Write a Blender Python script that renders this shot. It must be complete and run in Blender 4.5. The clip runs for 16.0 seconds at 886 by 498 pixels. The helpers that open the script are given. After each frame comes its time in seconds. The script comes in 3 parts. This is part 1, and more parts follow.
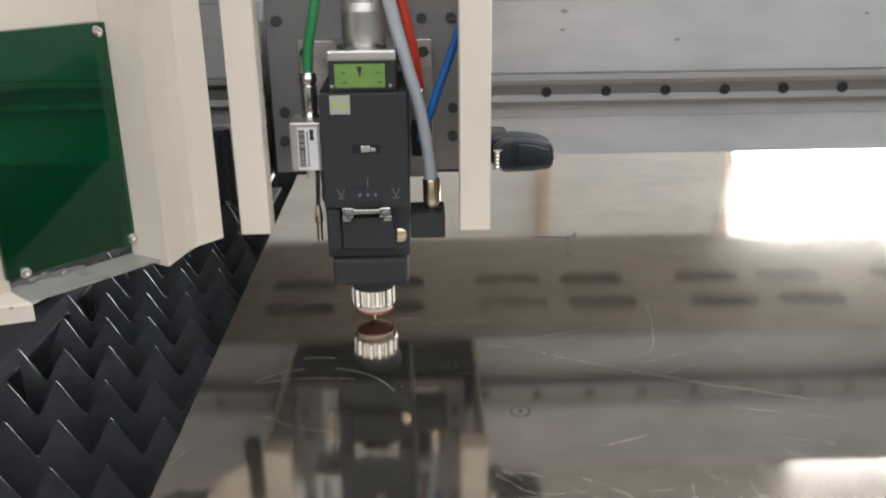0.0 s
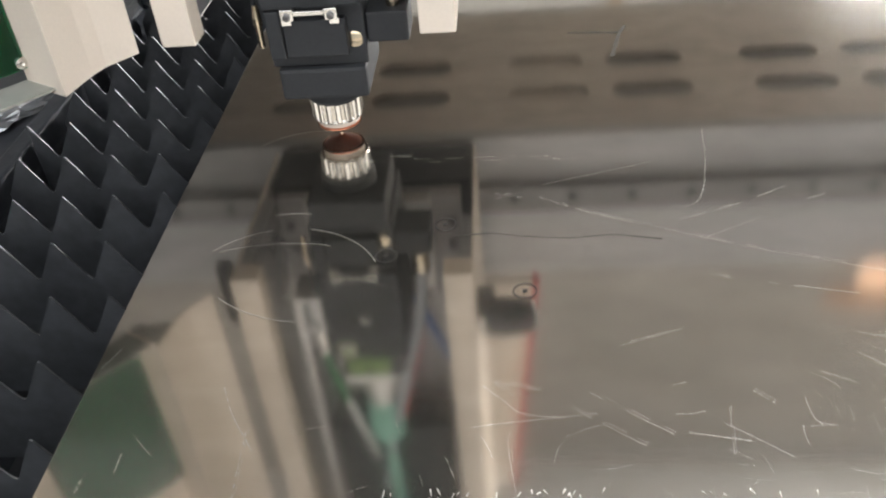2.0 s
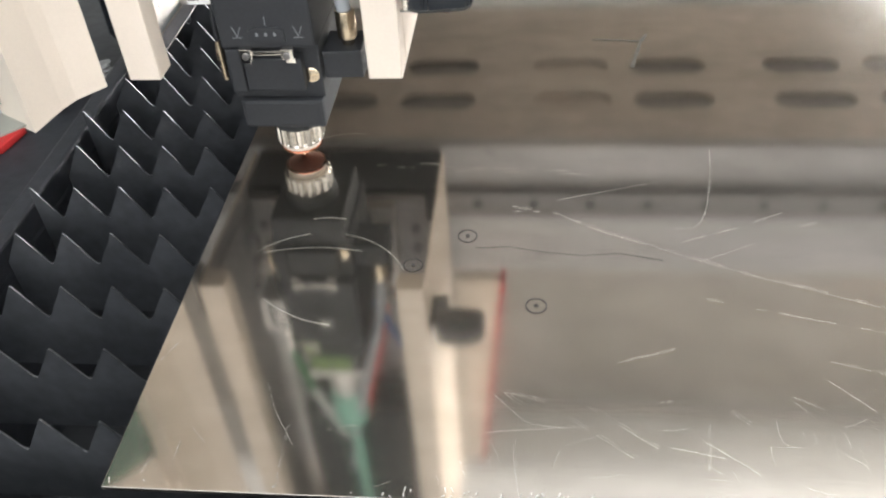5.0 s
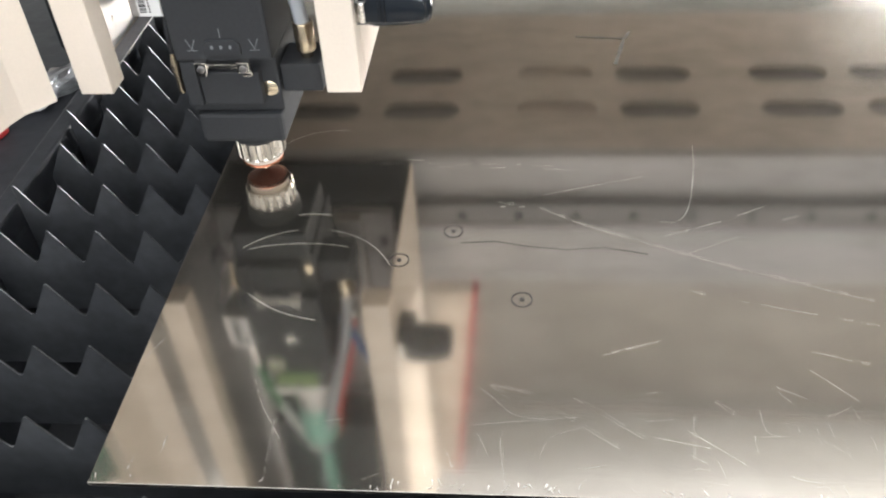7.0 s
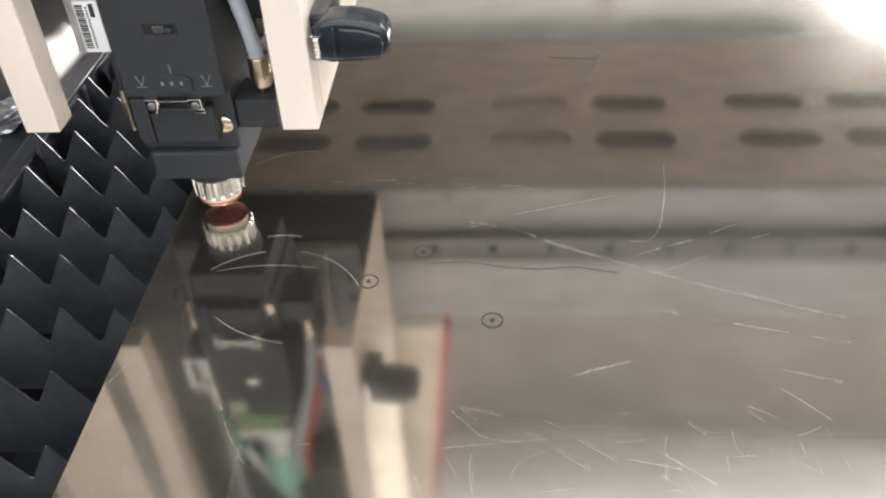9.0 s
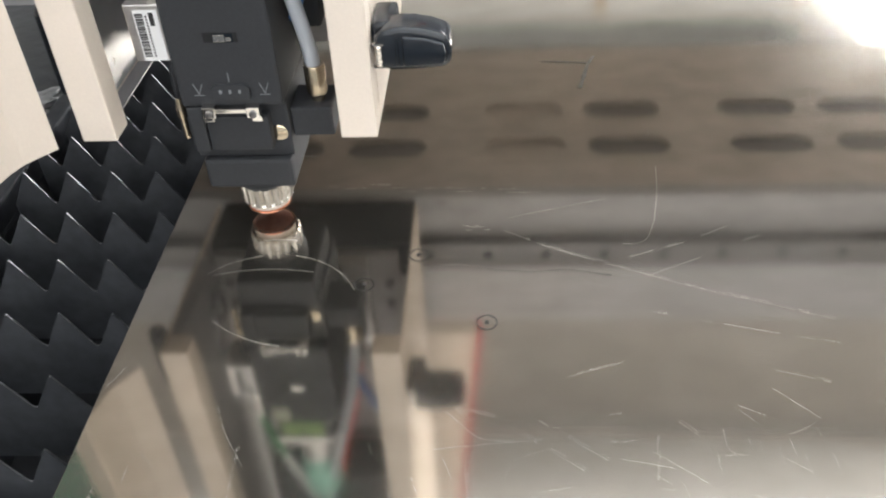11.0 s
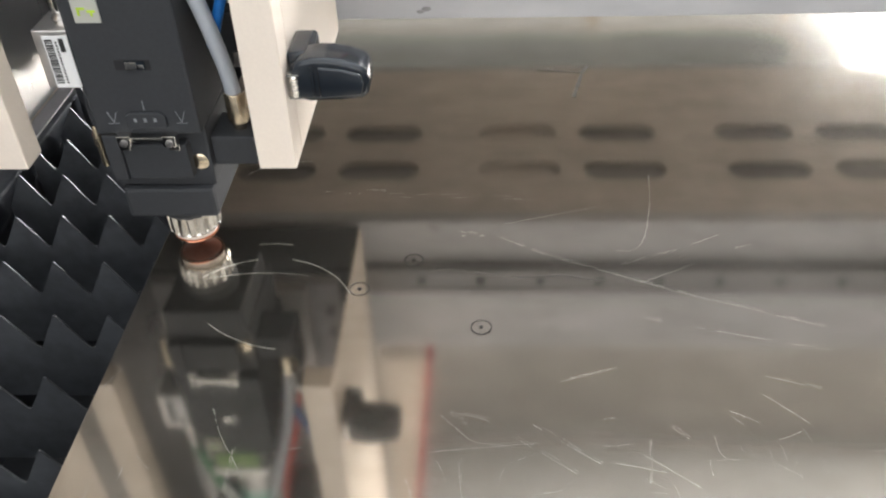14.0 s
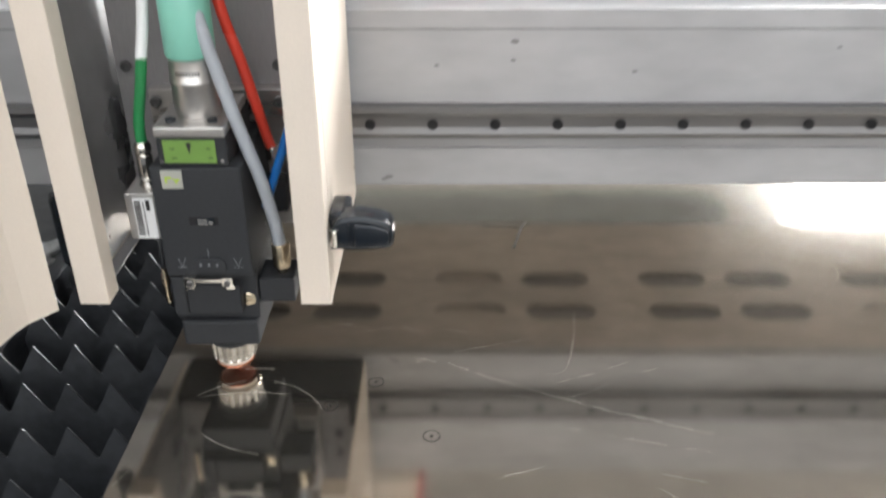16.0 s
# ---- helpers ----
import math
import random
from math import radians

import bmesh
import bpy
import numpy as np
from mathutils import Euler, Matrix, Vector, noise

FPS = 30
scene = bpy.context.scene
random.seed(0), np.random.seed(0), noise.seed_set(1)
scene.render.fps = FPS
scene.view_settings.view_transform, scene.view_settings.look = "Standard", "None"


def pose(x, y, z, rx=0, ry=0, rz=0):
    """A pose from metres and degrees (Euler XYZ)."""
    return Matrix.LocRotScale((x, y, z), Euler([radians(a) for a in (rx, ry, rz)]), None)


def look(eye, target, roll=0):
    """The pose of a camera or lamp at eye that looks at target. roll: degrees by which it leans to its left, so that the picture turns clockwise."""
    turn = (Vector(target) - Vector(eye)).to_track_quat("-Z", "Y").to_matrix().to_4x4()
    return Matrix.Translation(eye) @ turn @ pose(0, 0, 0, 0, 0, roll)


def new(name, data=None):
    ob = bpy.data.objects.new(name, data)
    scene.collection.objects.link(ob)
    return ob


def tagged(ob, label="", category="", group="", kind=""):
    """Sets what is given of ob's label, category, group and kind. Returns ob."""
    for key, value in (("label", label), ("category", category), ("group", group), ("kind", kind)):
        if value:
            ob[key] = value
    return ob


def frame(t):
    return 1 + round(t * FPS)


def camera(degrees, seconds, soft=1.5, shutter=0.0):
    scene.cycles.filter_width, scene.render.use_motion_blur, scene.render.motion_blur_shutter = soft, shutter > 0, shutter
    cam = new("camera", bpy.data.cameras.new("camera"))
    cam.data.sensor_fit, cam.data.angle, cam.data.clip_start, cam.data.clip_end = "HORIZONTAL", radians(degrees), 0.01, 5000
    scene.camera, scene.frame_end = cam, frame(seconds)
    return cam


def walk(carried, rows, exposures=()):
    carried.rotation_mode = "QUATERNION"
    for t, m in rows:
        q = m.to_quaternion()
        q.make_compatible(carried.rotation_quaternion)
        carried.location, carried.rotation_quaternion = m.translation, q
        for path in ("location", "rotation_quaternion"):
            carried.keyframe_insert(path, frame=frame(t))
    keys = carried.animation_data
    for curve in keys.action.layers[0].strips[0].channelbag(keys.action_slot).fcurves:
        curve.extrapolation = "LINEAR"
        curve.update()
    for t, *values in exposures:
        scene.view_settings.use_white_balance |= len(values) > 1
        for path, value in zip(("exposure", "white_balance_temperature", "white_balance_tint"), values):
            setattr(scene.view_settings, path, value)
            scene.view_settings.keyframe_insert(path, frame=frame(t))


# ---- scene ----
cam = camera(53.57, 16.0, soft=2.1, shutter=0.5)
PATH = [
    (0, (0.1741, -0.4044, 0.3388), (0.1969, 0.5301, -0.0165), -0.68),
    (0.5, (0.1780, -0.3935, 0.3271), (0.2060, 0.5314, -0.0521), -0.21),
    (1, (0.1907, -0.3391, 0.3209), (0.2261, 0.5508, -0.1338), 1.93),
    (1.5, (0.2206, -0.2803, 0.3154), (0.1945, 0.5555, -0.2330), -2.37),
    (2, (0.2346, -0.2504, 0.3359), (0.1586, 0.5458, -0.2643), -5.27),
    (2.5, (0.2365, -0.2348, 0.3688), (0.1518, 0.5259, -0.2748), -5.33),
    (3, (0.2408, -0.2436, 0.3948), (0.1307, 0.4968, -0.2682), -6.20),
    (3.5, (0.2385, -0.2493, 0.4076), (0.1456, 0.4936, -0.2554), -3.94),
    (4, (0.2372, -0.2579, 0.4127), (0.1325, 0.4905, -0.2423), -4.18),
    (6.5, (0.2406, -0.2692, 0.4104), (0.1556, 0.4823, -0.2439), -3.88),
    (7, (0.2384, -0.2708, 0.4097), (0.1556, 0.4822, -0.2431), -3.68),
    (7.5, (0.2393, -0.2707, 0.4120), (0.1591, 0.4898, -0.2324), -3.63),
    (8, (0.2436, -0.2667, 0.4079), (0.1726, 0.5023, -0.2274), -3.39),
    (8.5, (0.2478, -0.2653, 0.4036), (0.1842, 0.5050, -0.2309), -3.05),
    (9, (0.2470, -0.2662, 0.4043), (0.1835, 0.5042, -0.2301), -3.14),
    (11.5, (0.2481, -0.2720, 0.4087), (0.1920, 0.5013, -0.2228), -3.05),
    (12, (0.2475, -0.2726, 0.4085), (0.1951, 0.5003, -0.2239), -2.75),
    (12.5, (0.2464, -0.2733, 0.4073), (0.1990, 0.5002, -0.2247), -2.30),
    (13, (0.2450, -0.2722, 0.4076), (0.1999, 0.4990, -0.2275), -2.21),
    (13.5, (0.2436, -0.2734, 0.4078), (0.2006, 0.5005, -0.2241), -2.07),
    (14, (0.2445, -0.2768, 0.4096), (0.1977, 0.5031, -0.2146), -2.10),
    (14.5, (0.2414, -0.2887, 0.4183), (0.1946, 0.5040, -0.1895), -1.78),
    (15, (0.2383, -0.3046, 0.4221), (0.1948, 0.5038, -0.1649), -1.40),
    (15.5, (0.2472, -0.3193, 0.4432), (0.2107, 0.5074, -0.1183), -1.28),
    (16, (0.2571, -0.3963, 0.4753), (0.2498, 0.4787, -0.0087), -0.22),
]
walk(cam, [(t, look(eye, target, roll)) for t, eye, target, roll in PATH],
     exposures=((0, -0.62), (0.5, -0.68), (1, -1.0), (1.5, -1.12), (2, -0.27), (2.5, -0.12), (3.5, 0.13), (4, 0.12), (7, 0.1), (9, 0.02), (11.5, -0.12), (13, -0.16), (15, -0.16), (16, -0.32)))

# where the cutting head stands over the sheet: seconds, x, y
HEAD = [
    (0, 0.1359, 0.2970),
    (0.5, 0.1353, 0.3072),
    (1, 0.1296, 0.3184),
    (1.5, 0.1221, 0.3262),
    (2, 0.1119, 0.3339),
    (2.5, 0.1013, 0.3360),
    (3, 0.0895, 0.3351),
    (3.5, 0.0799, 0.3296),
    (4, 0.0703, 0.3232),
    (5.3, 0.0522, 0.3022),
    (6.1, 0.0452, 0.2845),
    (6.5, 0.0436, 0.2800),
    (7, 0.0406, 0.2840),
    (7.5, 0.0343, 0.2831),
    (8, 0.0278, 0.2744),
    (8.5, 0.0276, 0.2669),
    (9, 0.0368, 0.2622),
    (10.0, 0.0582, 0.2606),
    (10.8, 0.0787, 0.2591),
    (11.2, 0.0797, 0.2571),
    (11.5, 0.0772, 0.2554),
    (12, 0.0695, 0.2467),
    (12.5, 0.0605, 0.2396),
    (13, 0.0501, 0.2351),
    (13.5, 0.0387, 0.2325),
    (14, 0.0326, 0.2270),
    (14.5, 0.0404, 0.2192),
    (15, 0.0498, 0.2152),
    (15.5, 0.0615, 0.2207),
    (16, 0.0719, 0.2253),
]

LIFT = 0.0035  # the carriage's height over its drawing

# ---- light ----
world = bpy.data.worlds.new("hall_sky")
scene.world = world
world.use_nodes = True
wn = world.node_tree
sky = wn.nodes.new("ShaderNodeTexSky")
sky.sky_type = "NISHITA"
sky.sun_disc = False
sky.sun_elevation, sky.sun_rotation = radians(50), radians(20)
wn.links.new(sky.outputs[0], wn.nodes["Background"].inputs[0])
wn.nodes["Background"].inputs[1].default_value = 0.12


def area_light(name, at, target, wide, high, watts, colour):
    lamp = bpy.data.lights.new(name, "AREA")
    lamp.shape, lamp.size, lamp.size_y, lamp.energy, lamp.color = "RECTANGLE", wide, high, watts, colour
    ob = new(name, lamp)
    ob.matrix_world = look(at, target)
    return ob


# unseen fill lamp added under the closed ceiling, for general brightness
area_light("overhead_fill", (0.3, -1.6, 3.85), (0.3, -1.6, 0), 6.0, 3.4, 130, (0.90, 0.955, 1.0))
area_light("north_skylight_daylight", (2.7, 1.3, 3.86), (2.7, 1.3, 0), 8.4, 2.8, 52, (0.92, 0.97, 1.0))
area_light("door_daylight", (3.06, 3.24, 0.73), (3.06, 0, 0.73), 3.0, 2.9, 720, (0.93, 0.97, 1.0))
area_light("window_daylight", (0.2, -4.9, 1.9), (0.2, 0.0, 1.2), 9.0, 2.8, 235, (0.92, 0.96, 1.0))


# ---- materials ----
def material(name, colour, rough=0.5, metal=0.0, vary=0.15, grain=60.0, bump=0.02, stain=4.0, rough_vary=0.1, stretch=(1, 1, 1), coat=0.0):
    m = bpy.data.materials.new(name)
    m.use_nodes = True
    n, l = m.node_tree.nodes, m.node_tree.links
    b = n["Principled BSDF"]
    tc = n.new("ShaderNodeTexCoord")
    mp = n.new("ShaderNodeMapping")
    mp.inputs["Scale"].default_value = stretch
    l.new(tc.outputs["Object"], mp.inputs[0])
    big, small = n.new("ShaderNodeTexNoise"), n.new("ShaderNodeTexNoise")
    big.inputs["Scale"].default_value, small.inputs["Scale"].default_value = stain, grain
    big.inputs["Detail"].default_value = small.inputs["Detail"].default_value = 5
    l.new(mp.outputs[0], big.inputs["Vector"])
    l.new(mp.outputs[0], small.inputs["Vector"])
    mix = n.new("ShaderNodeMath")
    mix.operation = "ADD"
    l.new(big.outputs[0], mix.inputs[0])
    l.new(small.outputs[0], mix.inputs[1])
    ramp = n.new("ShaderNodeMapRange")
    ramp.inputs["From Min"].default_value, ramp.inputs["From Max"].default_value = 0.6, 1.4
    ramp.inputs["To Min"].default_value, ramp.inputs["To Max"].default_value = 1 - vary, 1 + vary
    l.new(mix.outputs[0], ramp.inputs[0])
    mul = n.new("ShaderNodeVectorMath")
    mul.operation = "SCALE"
    mul.inputs[0].default_value = colour
    l.new(ramp.outputs[0], mul.inputs["Scale"])
    l.new(mul.outputs[0], b.inputs["Base Color"])
    rr = n.new("ShaderNodeMapRange")
    rr.inputs["From Min"].default_value, rr.inputs["From Max"].default_value = 0.3, 0.7
    rr.inputs["To Min"].default_value, rr.inputs["To Max"].default_value = max(0.02, rough - rough_vary), min(1, rough + rough_vary)
    l.new(big.outputs[0], rr.inputs[0])
    l.new(rr.outputs[0], b.inputs["Roughness"])
    b.inputs["Metallic"].default_value = metal
    b.inputs["Coat Weight"].default_value = coat
    if bump:
        bp = n.new("ShaderNodeBump")
        bp.inputs["Strength"].default_value, bp.inputs["Distance"].default_value = bump, 0.002
        l.new(small.outputs[0], bp.inputs["Height"])
        l.new(bp.outputs[0], b.inputs["Normal"])
    return m


def sheet_steel():
    """Rolled stainless sheet: a mirror-like face under a thin haze, with faint rolling lines and smudges."""
    m = bpy.data.materials.new("rolled_stainless_sheet")
    m.use_nodes = True
    n, l = m.node_tree.nodes, m.node_tree.links
    b = n["Principled BSDF"]
    b.inputs["Metallic"].default_value = 1
    tc = n.new("ShaderNodeTexCoord")
    def tex(scale, stretch, detail=4):
        mp, t = n.new("ShaderNodeMapping"), n.new("ShaderNodeTexNoise")
        mp.inputs["Scale"].default_value = stretch
        t.inputs["Scale"].default_value, t.inputs["Detail"].default_value = scale, detail
        l.new(tc.outputs["Object"], mp.inputs[0])
        l.new(mp.outputs[0], t.inputs["Vector"])
        return t
    smudge, roll, fine = tex(5, (1, 1.4, 1), 6), tex(14, (0.15, 3, 1), 3), tex(160, (0.2, 2.5, 1), 2)
    def span(t, lo, hi, a=0.3, z=0.7):
        r = n.new("ShaderNodeMapRange")
        r.inputs["From Min"].default_value, r.inputs["From Max"].default_value = a, z
        r.inputs["To Min"].default_value, r.inputs["To Max"].default_value = lo, hi
        l.new(t.outputs[0], r.inputs[0])
        return r
    tone = n.new("ShaderNodeMix")
    tone.data_type = "RGBA"
    tone.inputs["A"].default_value, tone.inputs["B"].default_value = (0.34, 0.308, 0.268, 1), (0.48, 0.438, 0.39, 1)
    add = n.new("ShaderNodeMath")
    add.operation = "MULTIPLY_ADD"
    add.inputs[1].default_value = 0.5
    l.new(span(smudge, 0, 1).outputs[0], add.inputs[0])
    grime, fleck = tex(23, (1, 1.8, 1), 8), tex(3.0, (0.5, 2.2, 1), 5)
    mean = n.new("ShaderNodeMath")
    mean.operation = "MULTIPLY_ADD"
    mean.inputs[1].default_value = 0.45
    l.new(span(grime, -0.15, 1.0).outputs[0], mean.inputs[0])
    l.new(span(fleck, -0.2, 0.35).outputs[0], mean.inputs[2])
    half = n.new("ShaderNodeMath")
    half.operation = "MULTIPLY_ADD"
    half.inputs[1].default_value = 0.6
    l.new(span(roll, 0.08, 0.38).outputs[0], half.inputs[0])
    l.new(mean.outputs[0], half.inputs[2])
    l.new(half.outputs[0], add.inputs[2])
    l.new(add.outputs[0], tone.inputs["Factor"])
    l.new(tone.outputs["Result"], b.inputs["Base Color"])
    l.new(span(smudge, 0.07, 0.105).outputs[0], b.inputs["Roughness"])
    bp = n.new("ShaderNodeBump")
    bp.inputs["Strength"].default_value, bp.inputs["Distance"].default_value = 0.02, 0.0003
    l.new(fine.outputs[0], bp.inputs["Height"])
    l.new(bp.outputs[0], b.inputs["Normal"])
    broad = n.new("ShaderNodeBsdfPrincipled")
    broad.inputs["Metallic"].default_value, broad.inputs["Roughness"].default_value = 1.0, 0.25
    broad.inputs["Base Color"].default_value = (0.74, 0.71, 0.66, 1)
    haze = n.new("ShaderNodeBsdfPrincipled")
    haze.inputs["Roughness"].default_value = 0.8
    haze.inputs["Specular IOR Level"].default_value = 0.0
    haze.inputs["Base Color"].default_value = (0.47, 0.43, 0.375, 1)
    m1, m2 = n.new("ShaderNodeMixShader"), n.new("ShaderNodeMixShader")
    l.new(span(smudge, 0.055, 0.09).outputs[0], m1.inputs[0])
    l.new(b.outputs[0], m1.inputs[1])
    l.new(broad.outputs[0], m1.inputs[2])
    l.new(span(roll, 0.016, 0.03).outputs[0], m2.inputs[0])
    l.new(m1.outputs[0], m2.inputs[1])
    l.new(haze.outputs[0], m2.inputs[2])
    l.new(m2.outputs[0], n["Material Output"].inputs[0])
    return m


def glowing(name, colour, strength):
    m = bpy.data.materials.new(name)
    m.use_nodes = True
    b = m.node_tree.nodes["Principled BSDF"]
    b.inputs["Base Color"].default_value = (*colour, 1)
    b.inputs["Emission Color"].default_value = (*colour, 1)
    b.inputs["Emission Strength"].default_value = strength
    return m


CREAM = material("cream_powder_coat", (0.78, 0.69, 0.60), 0.5, vary=0.04, grain=500, bump=0.03, stain=9)
WHITE = material("off_white_paint", (0.52, 0.52, 0.50), 0.5, vary=0.06, grain=200, bump=0.05)
STEEL = sheet_steel()
SLAT = material("sooty_steel_slat", (0.046, 0.049, 0.055), 0.6, 0.1, vary=0.4, grain=90, bump=0.15, stain=12, rough_vary=0.15)
BARE = material("bare_cut_edge", (0.16, 0.165, 0.17), 0.46, 0.8, vary=0.6, grain=150)
BLACK = material("black_anodised_body", (0.025, 0.027, 0.031), 0.68, 0.0, vary=0.15, grain=400, bump=0.03)
PLASTIC = material("glossy_black_plastic", (0.012, 0.016, 0.022), 0.16, vary=0.1, grain=80, bump=0.0, rough_vary=0.05)
CHROME = material("bright_chrome", (0.78, 0.76, 0.72), 0.14, 1.0, vary=0.05, bump=0.0, rough_vary=0.05)
ALU = material("machined_aluminium", (0.60, 0.58, 0.56), 0.34, 0.9, vary=0.08, grain=120, bump=0.03, stretch=(1, 1, 6))
ALU_PLATE = material("milled_aluminium_plate", (0.40, 0.385, 0.39), 0.55, 0.4, vary=0.1, grain=90, bump=0.03, stretch=(6, 1, 1))
BEAM = material("cast_beam_grey", (0.41, 0.41, 0.42), 0.55, 0.1, vary=0.16, grain=25, bump=0.02, stain=5, stretch=(0.6, 1, 1.6))
UNDER = material("brown_primed_underside", (0.52, 0.475, 0.435), 0.6, 0.1, vary=0.15, grain=30, stain=4)
RAIL = material("ground_rail_steel", (0.19, 0.185, 0.185), 0.34, 0.8, vary=0.1, grain=150, bump=0.01, stretch=(0.1, 1, 4))
# grey for the shade put behind the slots, and for grease spots and the seam
INNER = material("slot_shade_and_grease", (0.24, 0.237, 0.235), 0.8, vary=0.2, grain=30, bump=0)
HOLE = material("dark_hole", (0.010, 0.010, 0.011), 0.8, vary=0.1, bump=0)
COPPER = material("copper_nozzle_metal", (0.72, 0.33, 0.22), 0.25, 1.0, vary=0.1, grain=200, bump=0.01)
BURNT = material("heat_darkened_copper", (0.36, 0.14, 0.095), 0.36, 0.9, vary=0.2, grain=200, bump=0.02)
FLANGE = material("dull_zinc_flange", (0.36, 0.365, 0.33), 0.32, 0.3, vary=0.12, grain=80, stain=14)
BOLT = material("blackened_bolt_steel", (0.15, 0.148, 0.146), 0.4, 0.6, vary=0.2, grain=200, bump=0.02)
CERAMIC = material("ceramic_white", (0.75, 0.68, 0.60), 0.4, vary=0.05, bump=0)
BRASS = material("brass_fitting", (0.62, 0.53, 0.40), 0.25, 1.0, vary=0.1, bump=0)
GREEN_LABEL = material("lime_label", (0.17, 0.31, 0.07), 0.45, vary=0.06, bump=0)
LIME = material("lime_mark", (0.45, 0.62, 0.05), 0.5, vary=0.05, bump=0)
BADGE = material("pale_badge", (0.42, 0.42, 0.38), 0.4, vary=0.05, bump=0)
PAPER = material("white_sticker", (0.80, 0.80, 0.80), 0.5, vary=0.03, bump=0)
INK = material("black_print", (0.02, 0.02, 0.02), 0.6, vary=0.05, bump=0)
GREYMARK = material("grey_engraved_mark", (0.20, 0.21, 0.22), 0.6, vary=0.05, bump=0)
GREY_HOSE = material("grey_gas_hose", (0.43, 0.46, 0.50), 0.3, vary=0.06, grain=100, bump=0.01)
RED_HOSE = material("red_air_hose", (0.85, 0.075, 0.045), 0.3, vary=0.06, bump=0)
BLUE_HOSE = material("blue_air_hose", (0.01, 0.13, 0.42), 0.3, vary=0.06, bump=0)
GREEN_CABLE = material("green_cable_jacket", (0.02, 0.22, 0.07), 0.4, vary=0.06, bump=0)
MINT = material("mint_sleeve", (0.25, 0.60, 0.48), 0.4, vary=0.06, bump=0)
SCRATCH = material("bright_scratch", (0.66, 0.63, 0.58), 0.45, 0.5, vary=0.5, grain=300, bump=0)
RING = material("burnt_ring_mark", (0.07, 0.065, 0.06), 0.6, 0.2, vary=0.3, grain=300, bump=0)
SOOT = material("greasy_black_bed", (0.030, 0.032, 0.038), 0.45, 0.1, vary=0.4, grain=60, bump=0.4, stain=8)
DUST = material("dark_cutting_dust", (0.022, 0.023, 0.026), 0.8, vary=0.3, grain=60, bump=0.2)
FOIL = material("crumpled_foil", (0.45, 0.46, 0.48), 0.3, 0.8, vary=0.4, grain=120, bump=0.6)
RED_PAINT = material("red_paint", (0.55, 0.03, 0.03), 0.4, vary=0.1)
FLOOR = material("concrete_floor", (0.30, 0.29, 0.28), 0.7, vary=0.2, grain=12, stain=1, bump=0.2)
WALL = material("workshop_wall_paint", (0.36, 0.338, 0.31), 0.8, vary=0.1, grain=8, stain=0.7, bump=0.05)
DADO = material("white_wall_paint", (0.80, 0.79, 0.75), 0.6, vary=0.06, grain=8, stain=0.8)
BAND = material("grey_green_wall_paint", (0.21, 0.222, 0.212), 0.8, vary=0.1, grain=8, stain=0.7, bump=0.05)
GALV = material("galvanised_sheet", (0.50, 0.50, 0.50), 0.35, 0.8, vary=0.1, grain=40, stain=6, bump=0.03)
SMUDGE = material("dull_smear", (0.13, 0.12, 0.105), 0.5, 0.3, vary=0.4, grain=200, bump=0)
CEIL = material("workshop_ceiling_paint", (0.76, 0.76, 0.76), 0.8, vary=0.08, grain=8, stain=0.5)
TAN = material("tan_lintel", (0.50, 0.28, 0.15), 0.7, vary=0.12, grain=10, stain=1)
POST = material("pale_tan_paint", (0.60, 0.47, 0.33), 0.6, vary=0.08, grain=20)
DAYLIGHT = glowing("bright_yard", (1.0, 0.98, 0.95), 22.0)
PILOT = glowing("pilot_laser_glow", (1.0, 0.85, 0.7), 3.0)


def green_glass():
    m = bpy.data.materials.new("green_laser_glass")
    m.use_nodes = True
    b = m.node_tree.nodes["Principled BSDF"]
    b.inputs["Base Color"].default_value = (0.004, 0.17, 0.06, 1)
    b.inputs["Roughness"].default_value = 0.05
    b.inputs["Transmission Weight"].default_value = 0.9
    b.inputs["IOR"].default_value = 1.49
    return m


GREEN = green_glass()


# ---- builders ----
def finish(bm, smooth=False):
    bmesh.ops.recalc_face_normals(bm, faces=bm.faces)
    for f in bm.faces:
        f.smooth = smooth
    return bm


def box(x0, x1, y0, y1, z0, z1, bevel=0.0, bm=None):
    bm = bm or bmesh.new()
    made = bmesh.ops.create_cube(bm, size=1, matrix=Matrix.LocRotScale(((x0 + x1) / 2, (y0 + y1) / 2, (z0 + z1) / 2), None, (x1 - x0, y1 - y0, z1 - z0)))
    if bevel:
        edges = {e for v in made["verts"] for e in v.link_edges}
        bmesh.ops.bevel(bm, geom=list(edges), offset=bevel, segments=2, affect="EDGES", profile=0.6)
    return bm


def prism(points, z0, z1, axis="z", bevel=0.0, bm=None):
    """A closed outline swept along an axis: z takes (x, y), y takes (x, z), x takes (y, z)."""
    bm = bm or bmesh.new()
    def at(a, b, c):
        return {"z": (a, b, c), "y": (a, c, b), "x": (c, a, b)}[axis]
    low = [bm.verts.new(at(a, b, z0)) for a, b in points]
    top = [bm.verts.new(at(a, b, z1)) for a, b in points]
    k = len(points)
    faces = [bm.faces.new(low), bm.faces.new(top)] + [bm.faces.new((low[i], low[(i + 1) % k], top[(i + 1) % k], top[i])) for i in range(k)]
    bmesh.ops.recalc_face_normals(bm, faces=faces)
    if bevel:
        bmesh.ops.bevel(bm, geom=list({e for f in faces for e in f.edges}), offset=bevel, segments=2, affect="EDGES", profile=0.6)
    return bm


